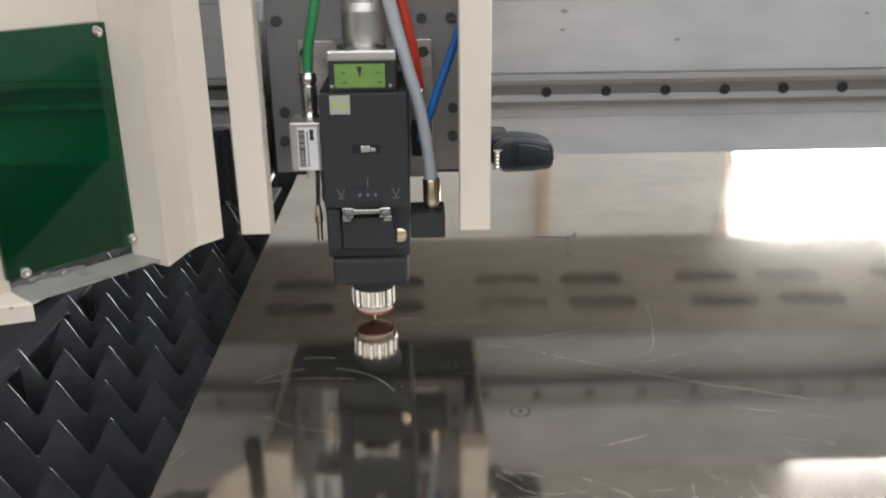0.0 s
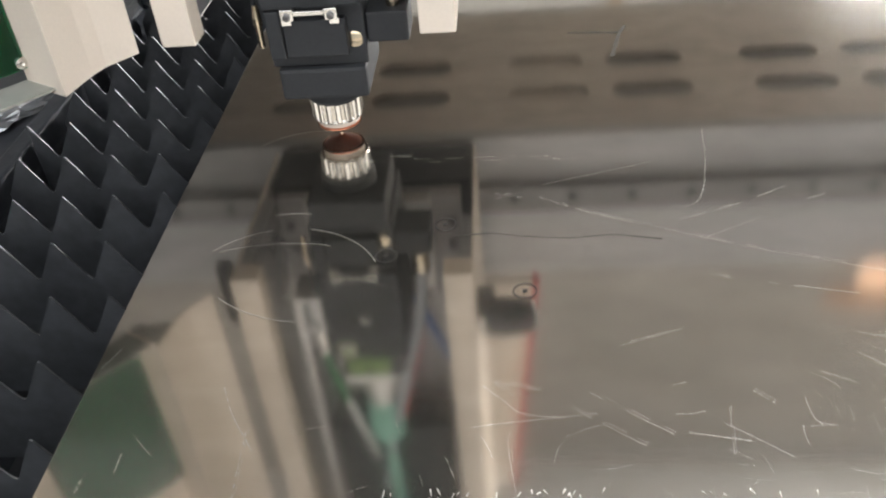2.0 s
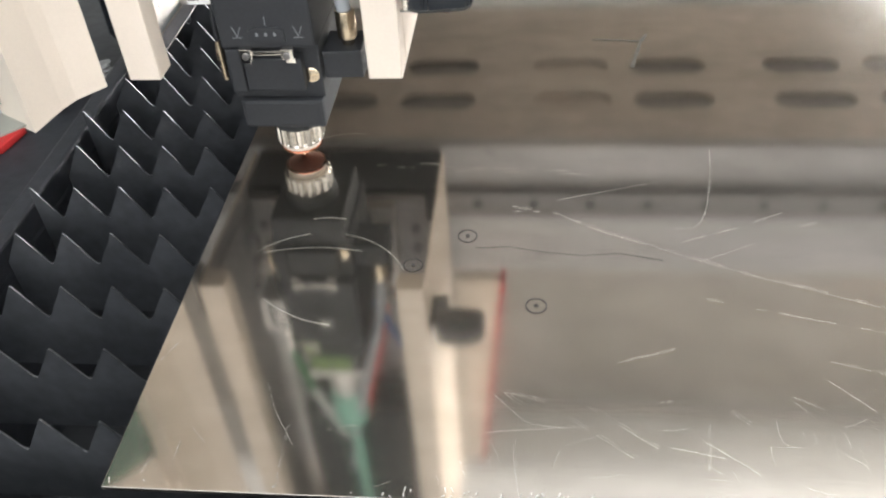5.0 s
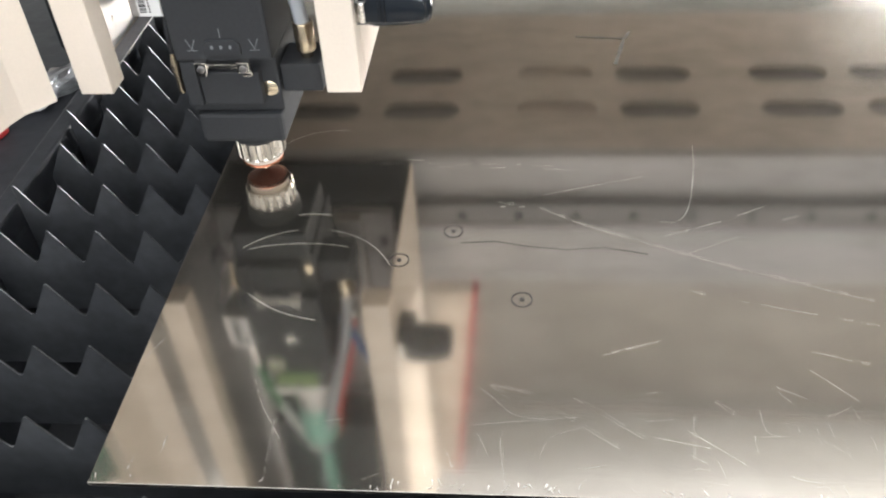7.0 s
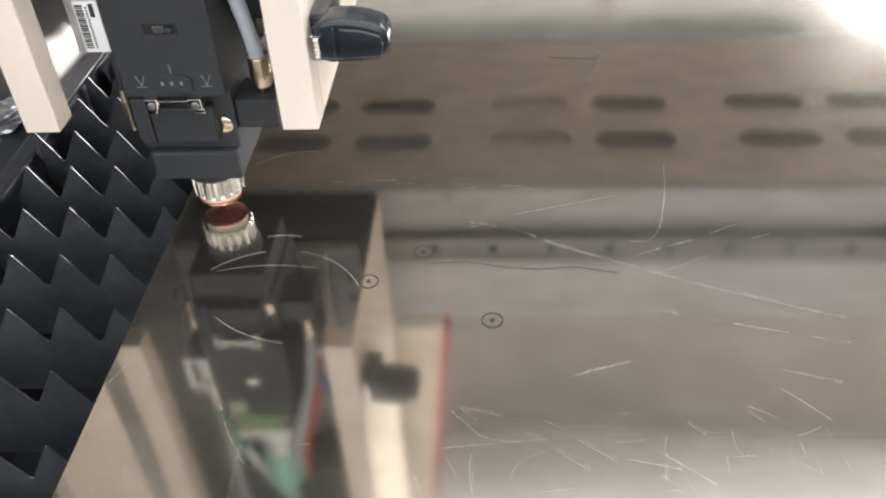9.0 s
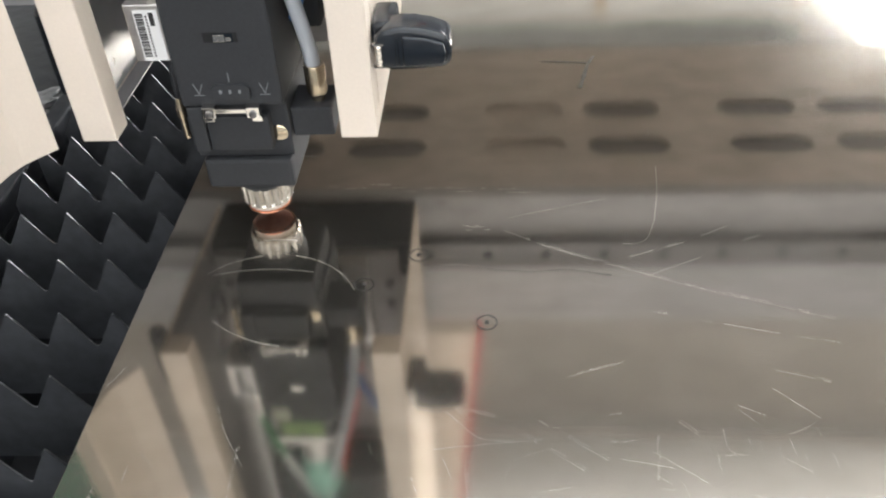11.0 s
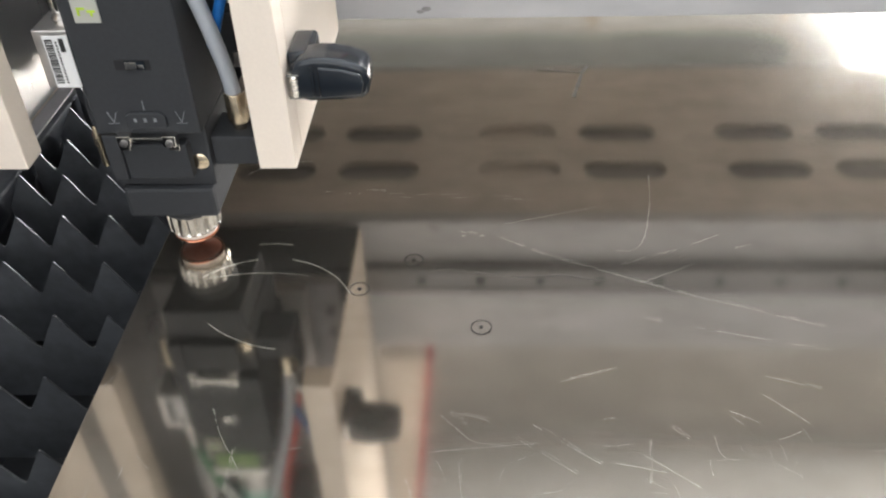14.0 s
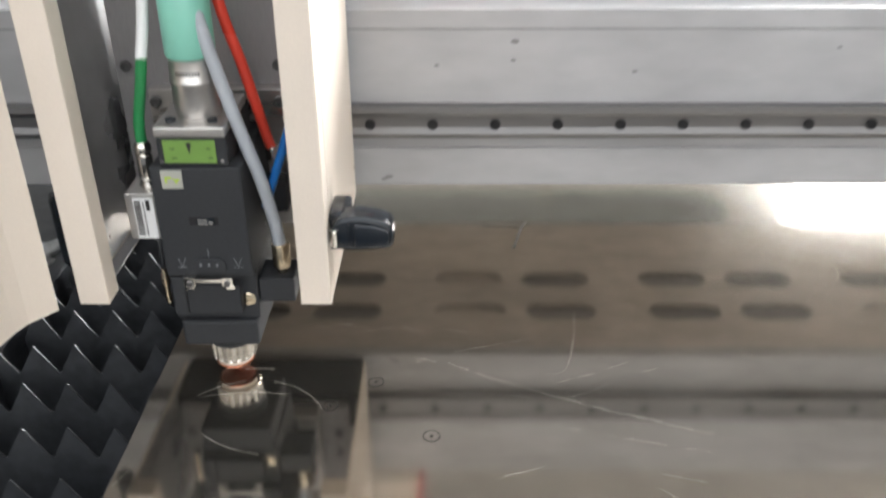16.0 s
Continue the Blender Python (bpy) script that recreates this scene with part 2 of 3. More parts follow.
def turned(profile, steps=40, centre=(0, 0), flutes=0, depth=0.0, bm=None):
    """A turned part about a vertical axis from (radius, height) pairs; flutes cut grips into its widest rings."""
    bm = bm or bmesh.new()
    wide = max(r for r, z in profile)
    rings = []
    for r, z in profile:
        ring = []
        for i in range(steps):
            a = 2 * math.pi * i / steps
            rr = r
            if flutes and r > wide * 0.97:
                rr = r - depth * (0.5 + 0.5 * math.cos(a * flutes)) ** 3
            ring.append(bm.verts.new((centre[0] + rr * math.cos(a), centre[1] + rr * math.sin(a), z)))
        rings.append(ring)
    for a, b in zip(rings, rings[1:]):
        for i in range(steps):
            bm.faces.new((a[i], a[(i + 1) % steps], b[(i + 1) % steps], b[i]))
    bm.faces.new(rings[0])
    bm.faces.new(rings[-1])
    bmesh.ops.recalc_face_normals(bm, faces=bm.faces)
    return bm


def tube(points, radius, steps=14, samples=10):
    """A round hose through control points (Catmull-Rom)."""
    pts = [Vector(p) for p in points]
    pts = [2 * pts[0] - pts[1]] + pts + [2 * pts[-1] - pts[-2]]
    line = []
    for i in range(1, len(pts) - 2):
        p0, p1, p2, p3 = pts[i - 1:i + 3]
        for s in range(samples):
            u = s / samples
            line.append(0.5 * ((2 * p1) + (p2 - p0) * u + (2 * p0 - 5 * p1 + 4 * p2 - p3) * u * u + (3 * p1 - p0 - 3 * p2 + p3) * u ** 3))
    line.append(pts[-2])
    bm = bmesh.new()
    rings = []
    for i, p in enumerate(line):
        d = (line[min(i + 1, len(line) - 1)] - line[max(i - 1, 0)]).normalized()
        side = d.cross(Vector((0, 1, 0.01))).normalized()
        up = side.cross(d)
        rings.append([bm.verts.new(p + radius * (math.cos(2 * math.pi * k / steps) * side + math.sin(2 * math.pi * k / steps) * up)) for k in range(steps)])
    for a, b in zip(rings, rings[1:]):
        for k in range(steps):
            bm.faces.new((a[k], a[(k + 1) % steps], b[(k + 1) % steps], b[k]))
    bm.faces.new(rings[0])
    bm.faces.new(rings[-1])
    return finish(bm, True)


def mesh_of(name, bm, mat, smooth=None):
    me = bpy.data.meshes.new(name)
    bm.to_mesh(me)
    bm.free()
    me.materials.append(mat)
    return me


def part(name, bm, mat, parent, label=""):
    ob = new(name, mesh_of(name, bm, mat))
    ob.parent = parent
    return tagged(ob, label) if label else ob


def alone(name, bm, mat, label, category="", kind="", group=""):
    return tagged(new(name, mesh_of(name, bm, mat)), label, category, group, kind)


def rounded(ob, angle=40):
    """Smooth shading that keeps edges sharper than the angle."""
    bm = bmesh.new()
    bm.from_mesh(ob.data)
    for f in bm.faces:
        f.smooth = True
    for e in bm.edges:
        e.smooth = not (len(e.link_faces) == 2 and e.calc_face_angle(0) > radians(angle))
    bm.to_mesh(ob.data)
    bm.free()
    return ob


def stadium(cx, cy, length, width, steps=10):
    r, h = width / 2, (length - width) / 2
    pts = [(cx + h + r * math.cos(a), cy + r * math.sin(a)) for a in [-math.pi / 2 + math.pi * i / steps for i in range(steps + 1)]]
    return pts + [(cx - h + r * math.cos(a), cy + r * math.sin(a)) for a in [math.pi / 2 + math.pi * i / steps for i in range(steps + 1)]]


# ---- the hall ----
X0, X1, Y0, Y1, Z0, Z1 = -5.0, 7.0, -5.0, 3.2, -0.85, 3.9
alone("floor", box(X0, X1, Y0, Y1 + 3, Z0 - 0.1, Z0), FLOOR, "grey concrete workshop floor", kind="structure")
alone("ceiling", box(X0, X1, Y0, Y1, Z1, Z1 + 0.1), CEIL, "pale painted workshop ceiling", kind="structure")
alone("wall_west", box(X0 - 0.15, X0, Y0, Y1, Z0, Z1), WALL, "painted workshop wall", kind="structure")
alone("wall_east", box(X1, X1 + 0.15, Y0, Y1, Z0, Z1), WALL, "painted workshop wall", kind="structure")
alone("wall_south", box(X0, X1, Y0 - 0.15, Y0, Z0, Z1), WALL, "painted workshop wall", kind="structure")
DOOR0, DOOR1, DOORTOP = 1.80, 4.60, 2.60
bm = box(X0, 1.52, Y1, Y1 + 0.2, Z0, Z1)
box(1.52, DOOR0, Y1, Y1 + 0.2, 1.0, Z1, bm=bm)
box(DOOR1, X1, Y1, Y1 + 0.2, Z0, Z1, bm=bm)
box(DOOR0 - 0.001, 1.95, Y1 + 0.004, Y1 + 0.196, 1.75, DOORTOP + 0.11, bm=bm)
alone("wall_north", bm, WALL, "painted workshop wall with a wide doorway", kind="structure")
alone("wall_over_door", box(DOOR0, DOOR1, Y1, Y1 + 0.2, DOORTOP + 0.11, Z1), WALL, "painted workshop wall over the doorway", kind="structure")
alone("trim_lintel", box(DOOR0, DOOR1, Y1 - 0.01, Y1 + 0.2, DOORTOP, DOORTOP + 0.11), TAN, "tan board over the open workshop doorway", kind="structure")
alone("backdrop", box(DOOR0 - 1.5, DOOR1 + 3, Y1 + 2.6, Y1 + 2.65, Z0, 4.0), DAYLIGHT, "bright daylit yard outside the open doorway", kind="structure")
alone("wall_dado", box(X0, 1.52 - 0.002, Y1 - 0.012, Y1 - 0.001, Z0, 1.19), DADO, "white painted lower part of the workshop wall", kind="structure")
alone("wall_band", box(X0, 1.52 - 0.002, Y1 - 0.010, Y1 - 0.001, 1.192, 1.75), BAND, "grey-green painted band on the workshop wall", kind="structure")
for px in (0.69, 1.47):
    alone("wall_post", box(px - 0.022, px + 0.022, Y1 - 0.06, Y1 - 0.014, Z0, 1.13, 0.004), POST, "slim tan steel post against the workshop wall", "post")

# ---- the machine bed and its slats ----
bed = tagged(new("machine_bed"), "sooty black steel cutting bed frame", "machine bed", kind="structure")
part("side_beam", box(-0.60, -0.185, -0.55, 2.2, -0.85, -0.045, 0.012), SOOT, bed)
part("front_beam", box(-0.185, 3.3, -0.55, -0.16, -0.85, -0.10, 0.012), SOOT, bed)
part("rear_beam", box(-0.185, 3.3, 1.75, 2.2, -0.85, -0.06, 0.012), SOOT, bed)
part("far_side_beam", box(3.05, 3.3, -0.16, 1.75, -0.85, -0.06, 0.012), SOOT, bed)
part("tray", box(-0.185, 3.05, -0.16, 1.75, -0.26, -0.22), DUST, bed, "sooty dark scrap tray")
part("slat_rail", box(-0.205, -0.186, -0.16, 1.75, -0.10, -0.030, 0.003), SOOT, bed)

PITCH, ROW, TIP, GULLET = 0.0394, 0.0596, -0.0115, 0.031


def slat_outline(shift):
    """The saw-tooth outline of one slat in x and z; teeth under the sheet stand unworn."""
    pts = [(-0.184, -0.095)]
    rng = random.Random(int(shift * 1e5) + 7)
    k = math.floor((-0.184 - shift) / PITCH)
    end = 2.9
    while True:
        c = shift + k * PITCH
        if c > end:
            break
        tip = TIP + rng.uniform(-0.0012, 0.0008) if c < 0.03 else -0.0031
        low = TIP - GULLET + rng.uniform(-0.001, 0.001)
        for px, pz in ((c - PITCH / 2 + 0.0010, low), (c - PITCH / 2 + 0.0022, low + 0.0014), (c - 0.0014, tip - 0.0012), (c - 0.0006, tip), (c + 0.0006, tip), (c + 0.0014, tip - 0.0012), (c + PITCH / 2 - 0.0022, low + 0.0014), (c + PITCH / 2 - 0.0010, low)):
            if px > -0.1835:
                pts.append((px, pz))
        k += 1
    pts.append((pts[-1][0] + 0.02, -0.095))
    return pts


def slat(y, shift):
    pts = slat_outline(shift)
    bm = bmesh.new()
    t = 0.0007
    top = pts[1:-1]
    foot = pts[0][1]
    rows = [[bm.verts.new((x, y + d, z)) for x, z in top] for d in (-t, t)]
    feet = [[bm.verts.new((x, y + d, foot)) for x, z in top] for d in (-t, t)]
    for i in range(len(top) - 1):
        bm.faces.new((feet[0][i], feet[0][i + 1], rows[0][i + 1], rows[0][i]))
        bm.faces.new((feet[1][i + 1], feet[1][i], rows[1][i], rows[1][i + 1]))
        bm.faces.new((rows[0][i], rows[0][i + 1], rows[1][i + 1], rows[1][i])).material_index = 1
        bm.faces.new((feet[0][i + 1], feet[0][i], feet[1][i], feet[1][i + 1]))
    for i in (0, len(top) - 1):
        bm.faces.new((feet[0][i], rows[0][i], rows[1][i], feet[1][i]))
    bmesh.ops.recalc_face_normals(bm, faces=bm.faces)
    ob = alone("support_slat", bm, SLAT, "sooty black saw-toothed steel slat under the sheet", "slat", group="slats of the cutting bed")
    ob.data.materials.append(BARE)
    return ob


for k in range(-4, 29):
    y = 0.1130 + ROW * k
    slat(y, {0: 0.0330, 1: 0.0152}[k % 2] + 0.0012 * math.sin(k * 2.3))

# ---- the sheet ----
sheet = tagged(new("steel_sheet", mesh_of("steel_sheet", box(0, 2.5, 0, 1.5, -0.003, 0, 0.0004), STEEL)), "scratched stainless steel sheet lying on the slats", "metal sheet")


def ribbon(bm, pts, wide, z):
    for a, b in zip(pts, pts[1:]):
        a, b = Vector((*a, z)), Vector((*b, z))
        s = (b - a).cross(Vector((0, 0, 1))).normalized() * wide / 2
        bm.faces.new([bm.verts.new(v) for v in (a - s * 0.5, a + s * 0.5, b + s, b - s)])


def flowing(pts, rng, steps=7):
    """The line through the points, rounded at its bends and slightly uneven."""
    p = [Vector((x, y)) for x, y in pts]
    p = [2 * p[0] - p[1]] + p + [2 * p[-1] - p[-2]]
    out = []
    for i in range(1, len(p) - 2):
        a, b, c, d = p[i - 1:i + 3]
        for k in range(steps):
            u = k / steps
            q = 0.5 * (2 * b + (c - a) * u + (2 * a - 5 * b + 4 * c - d) * u * u + (3 * b - a - 3 * c + d) * u ** 3)
            out.append((q.x + rng.uniform(-0.0002, 0.0002), q.y + rng.uniform(-0.0002, 0.0002)))
    return out + [tuple(p[-2])]


def broken(bm, pts, rng, wide, z, keep=0.85):
    """A scratch drawn in strokes of varying width, with gaps."""
    for a, b in zip(pts, pts[1:]):
        if rng.random() < keep:
            ribbon(bm, (a, b), wide * rng.uniform(0.45, 1.15), z)


STROKES = (
    ((0.262, 0.058), (0.297, 0.032)), ((0.273, 0.068), (0.311, 0.039)), ((0.212, 0.046), (0.286, 0.055)),
    ((0.336, 0.046), (0.364, 0.024)), ((0.313, 0.041), (0.347, 0.034)), ((0.341, 0.056), (0.337, 0.026)),
    ((0.411, 0.097), (0.437, 0.070)), ((0.420, 0.108), (0.451, 0.098)), ((0.292, 0.102), (0.328, 0.114)),
    ((0.353, 0.161), (0.364, 0.157)), ((0.384, 0.152), (0.431, 0.140)), ((0.444, 0.137), (0.471, 0.130)),
    ((0.355, 0.067), (0.364, 0.058)), ((0.355, 0.197), (0.395, 0.217)), ((0.344, 0.217), (0.386, 0.234)),
    ((0.399, 0.241), (0.420, 0.252)), ((0.429, 0.236), (0.442, 0.241)), ((0.258, 0.265), (0.336, 0.289)),
    ((0.036, 0.021), (0.036, 0.033)), ((0.020, 0.009), (0.021, 0.019)), ((0.003, 0.094), (0.010, 0.110)),
)
HOOKS = (
    ((0.218, 0.074), (0.229, 0.063), (0.239, 0.054), (0.262, 0.051)),
    ((0.248, 0.070), (0.227, 0.076), (0.225, 0.075), (0.234, 0.067)),
    ((0.379, 0.062), (0.380, 0.047), (0.387, 0.043)),
    ((0.230, 0.041), (0.231, 0.025), (0.234, 0.003)),
    ((0.325, 0.212), (0.378, 0.188), (0.425, 0.170), (0.477, 0.150)),
    ((0.380, 0.332), (0.375, 0.294), (0.365, 0.250), (0.355, 0.234), (0.342, 0.233)),
    ((0.255, 0.250), (0.289, 0.229), (0.325, 0.212)),
    ((0.097, 0.050), (0.098, 0.027), (0.099, 0.004)),
    ((0.078, 0.078), (0.087, 0.058), (0.103, 0.033)),
)
bm = bmesh.new()
rng = random.Random(5)
for line in STROKES + HOOKS:
    bold = rng.uniform(0.00022, 0.00042)
    broken(bm, flowing(line, rng), rng, bold, 0.0003, 0.9)
    if rng.random() < 0.5:
        broken(bm, flowing([(x + 0.0012, y + 0.0014) for x, y in line], rng), rng, 0.0002, 0.0003, 0.6)
for k in range(95):
    x, y = rng.uniform(0.30, 0.78), rng.random() ** 1.5 * 0.085
    a = rng.choice((rng.gauss(1.65, 0.2), rng.gauss(1.65, 0.2), rng.gauss(-0.6, 0.2), rng.gauss(0.1, 0.3)))
    n = rng.uniform(0.002, 0.009)
    if rng.random() < 0.2:
        x, y = rng.uniform(0.01, 0.30), rng.uniform(0.004, 0.05)
    bend = rng.uniform(-0.2, 0.2)
    mid = (x + n * math.cos(a), y + n * math.sin(a))
    broken(bm, flowing(((x, y), mid, (mid[0] + n * math.cos(a + bend), mid[1] + n * math.sin(a + bend))), rng, 4), rng, rng.uniform(0.00012, 0.0003), 0.0004, 0.9)
for x, y, run in ((0.164, 0.304, 0.056), (0.106, 0.309, 0.046), (0.196, 0.254, 0.036), (0.23, 0.302, 0.05)):
    for k in range(5):
        x0 = x + run * rng.random()
        y0 = y + rng.uniform(-0.004, 0.004)
        broken(bm, flowing(((x0, y0), (x0 + rng.uniform(0.008, 0.02), y0 + rng.uniform(-0.001, 0.001))), rng, 4), rng, 0.0003, 0.00035, 0.75)
for k in range(46):
    x, y = rng.choice((rng.uniform(0.14, 0.27), rng.uniform(0.0, 0.6))), rng.uniform(0.0006, 0.005)
    ribbon(bm, ((x, y), (x + rng.uniform(-0.002, 0.002), y + rng.uniform(0.001, 0.004))), rng.uniform(0.0004, 0.0010), 0.0004)


def arc(cx, cy, r, a0, a1, wide=0.0005, steps=24):
    ribbon(bm, [(cx + r * math.cos(radians(a0 + (a1 - a0) * i / steps)), cy + r * math.sin(radians(a0 + (a1 - a0) * i / steps))) for i in range(steps + 1)], wide, 0.00045)


arc(0.0895, 0.157, 0.066, 138, 101)
arc(0.0895, 0.157, 0.066, 79, 24)
arc(0.0870, 0.070, 0.1366, 108, 77, 0.0004)
arc(0.0872, 0.188, 0.053, 104, 76, 0.00055)
arc(0.1200, 0.222, 0.094, 227, 262, 0.0004)
arc(0.0880, 0.299, 0.056, 140, 80, 0.0004)
part("scratch", bm, SCRATCH, sheet, "fine bright scratches in the sheet")["kind"] = "stuff"


bm = bmesh.new()
ribbon(bm, ((0.199, 0.2087), (0.223, 0.2108), (0.250, 0.205), (0.275, 0.2021), (0.300, 0.205), (0.33, 0.198)), 0.0010, 0.0002)
ribbon(bm, ((0.348, 0.530), (0.341, 0.5145), (0.334, 0.485), (0.329, 0.465)), 0.0045, 0.0002)
ribbon(bm, ((0.295, 0.520), (0.323, 0.5172), (0.341, 0.5145)), 0.0030, 0.00025)
part("smear", bm, SMUDGE, sheet, "dull greasy smears")["kind"] = "stuff"


def ring_mark(x, y, radius):
    bm = bmesh.new()
    for r, w in ((radius, 0.0008), (radius * 0.16, 0.0012)):
        pts = [(x + r * math.cos(a), y + r * math.sin(a)) for a in [2 * math.pi * i / 36 for i in range(37)]]
        ribbon(bm, pts, w, 0.0005)
    return part("pierce_ring", bm, RING, sheet, "small burnt test ring on the sheet")


for c in ((0.1927, 0.2219), (0.2426, 0.1510), (0.1561, 0.1895)):
    ring_mark(*c, 0.0068)

# ---- the gantry beam ----
gantry = tagged(new("gantry_beam"), "grey metal gantry beam with a linear rail over the sheet", "gantry")
BF, BB, BZ0, BZ1 = 0.185, 0.510, 0.101, 0.276
GX0, GX1 = -0.9, 3.4
part("front_plate", box(GX0, GX1, BF, BF + 0.012, BZ0, BZ1, 0.0012), BEAM, gantry)
part("rear_plate", box(GX0, GX1, BB - 0.01, BB, BZ0 + 0.001, BZ1, 0.001), BEAM, gantry)
part("top_plate", box(GX0, GX1, BF + 0.012, BB - 0.01, BZ1 - 0.012, BZ1 - 0.002), BEAM, gantry)
part("ledge", box(GX0, GX1, BF - 0.0025, BF, BZ0 + 0.0005, BZ0 + 0.040, 0.0008), BEAM, gantry)
bm = bmesh.new()
centres = sorted(off + 0.2605 * k for k in range(-3, 12) for off in (0.132, 0.282))
centres = [x for x in centres if GX0 + 0.1 < x < GX1 - 0.1]
bounds = [GX0] + [(a + b) / 2 for a, b in zip(centres, centres[1:])] + [GX1]
for cx, x0, x1 in zip(centres, bounds, bounds[1:]):
    for cy, y0, y1 in ((0.275, 0.240, 0.3125), (0.350, 0.3125, 0.385)):
        hole = stadium(cx, cy, 0.086, 0.036)
        edge = []
        for px, py in hole:
            dx, dy = px - cx, py - cy
            reach = min((x1 - cx if dx > 0 else x0 - cx) / dx if abs(dx) > 1e-9 else 1e9, (y1 - cy if dy > 0 else y0 - cy) / dy if abs(dy) > 1e-9 else 1e9)
            edge.append([cx + dx * reach, cy + dy * reach])
        for qx in (x0, x1):
            for qy in (y0, y1):
                near = min(range(len(edge)), key=lambda i: (edge[i][0] - qx) ** 2 + (edge[i][1] - qy) ** 2)
                edge[near] = [qx, qy]
        z = BZ0 + 0.002
        inner = [bm.verts.new((x, y, z)) for x, y in hole]
        deep = [bm.verts.new((x, y, z + 0.006)) for x, y in hole]
        outer = [bm.verts.new((x, y, z)) for x, y in edge]
        n = len(hole)
        for i in range(n):
            k = (i + 1) % n
            bm.faces.new((inner[i], inner[k], outer[k], outer[i]))
            bm.faces.new((inner[i], deep[i], deep[k], inner[k]))
for y0, y1 in ((BF + 0.012, 0.240), (0.385, BB - 0.01)):
    bm.faces.new([bm.verts.new((x, y, BZ0 + 0.002)) for x, y in ((GX0, y0), (GX1, y0), (GX1, y1), (GX0, y1))])
part("under_plate", bm, UNDER, gantry, "brown underside plate with two rows of long slots")
# plates added behind some slots, imitating the lighter look of a lit interior
for cx in centres:
    for cy in (0.275, 0.350):
        k = round((cx - 0.282) / 0.2605, 3)
        if k == round(k) and (int(k) % 2 == 0 if cy < 0.3 else int(k) % 3 == 0):
            part("lit_slot_backing", box(cx - 0.055, cx + 0.055, cy - 0.024, cy + 0.024, BZ0 + 0.0085, BZ0 + 0.0095), UNDER, gantry)
# sheet just behind the slots; its grey stands in for the shaded beam interior
part("slot_shade_sheet", box(GX0, GX1, BF + 0.013, BB - 0.011, BZ0 + 0.010, BZ0 + 0.014), INNER, gantry)
rail_bm = prism([(0.185, 0.1555), (0.171, 0.1555), (0.170, 0.160), (0.173, 0.166), (0.173, 0.176), (0.170, 0.181), (0.171, 0.1865), (0.185, 0.1865)], GX0 + 0.02, GX1 - 0.02, "x")
rail = part("guide_rail", rail_bm, RAIL, gantry, "ground steel linear guide rail with bolt holes")
hole_bm = turned([(0.0001, 0), (0.0052, 0), (0.0052, 0.0008), (0.0036, 0.0008), (0.0034, 0.0002)], 16)
bmesh.ops.transform(hole_bm, matrix=pose(0, 0, 0, 90), verts=hole_bm.verts)
hole_me = mesh_of("bolt_hole", hole_bm, HOLE)
for k in range(-17, 50):
    ob = new("bolt_hole", hole_me)
    ob.parent = rail
    ob.location = (0.3009 + 0.0599 * k, 0.1722, 0.1690)
for x, z, r in ((0.192, 0.1075, 0.0025), (0.197, 0.110, 0.003), (0.318, 0.246, 0.003), (0.317, 0.228, 0.002), (0.432, 0.217, 0.0022), (0.245, 0.223, 0.002), (0.62, 0.24, 0.0018), (0.75, 0.13, 0.002)):
    bm = turned([(0.0001, 0), (r, 0), (r * 0.6, 0.0003)], 14)
    bmesh.ops.transform(bm, matrix=pose(x, BF - (0.0025 if z < 0.14 else 0), z, 90) @ Matrix.Diagonal((1.3, 0.7, 1, 1)), verts=bm.verts)
    part("grease_spot", bm, INNER, gantry)
part("seam", box(GX0 + 0.01, GX1 - 0.01, BF - 0.0004, BF + 0.001, 0.2570, 0.2582), INNER, gantry, "thin dark seam along the beam")
part("cable_ledge", box(GX0, GX1, BF + 0.06, BF + 0.30, BZ1, BZ1 + 0.02, 0.004), BEAM, gantry)

# ---- the carriage housing ----
housing = tagged(new("carriage_housing"), "cream sheet-metal housing of the cutting head with its door open", "housing")
PF, PB, PZ, PT = -0.0377, 0.168, 0.0985, 0.62


def side_panel(x0, x1, inner):
    """A folded side: the broad front flange, the outer skin behind it and a narrow lip along its foot."""
    bm = box(x0, x1, PF, PF + 0.022, PZ, PT, 0.0012)
    skin = (x0, x0 + 0.0018) if inner > 0 else (x1 - 0.0018, x1)
    box(*skin, PF + 0.022, PB, PZ + 0.001, PT, bm=bm)
    return bm


left_side = part("side_panel", side_panel(-0.1065, -0.0830, 1), CREAM, housing)
part("lining", box(-0.1045, -0.1037, PF + 0.0225, PB - 0.002, PZ + 0.004, PT), GALV, left_side, "bare metal inner face")
right_side = part("side_panel", side_panel(0.0683, 0.0925, -1), CREAM, housing)
part("foot_lip", box(-0.1035, -0.0925, PF + 0.0225, 0.085, PZ + 0.001, PZ + 0.0026), ALU_PLATE, left_side, "bare metal lip at the foot of the side panel")
part("back_plate", box(-0.097, 0.078, 0.100, 0.112, 0.111, PT, 0.001), ALU_PLATE, housing, "milled aluminium carriage plate")
part("slide_plate", box(-0.0680, 0.0500, 0.085, 0.0995, 0.108, 0.234, 0.001), ALU, housing, "aluminium slide plate")
part("slide_block", box(-0.075, 0.060, 0.1125, 0.170, 0.148, 0.194, 0.003), BLACK, housing)
# added black box in place of the deep shade between carriage and beam
part("shade_block", box(-0.1030, 0.0900, 0.1130, 0.1795, 0.1040, 0.1470, 0.003), BLACK, housing, "black block standing in for the shaded gap under the carriage")


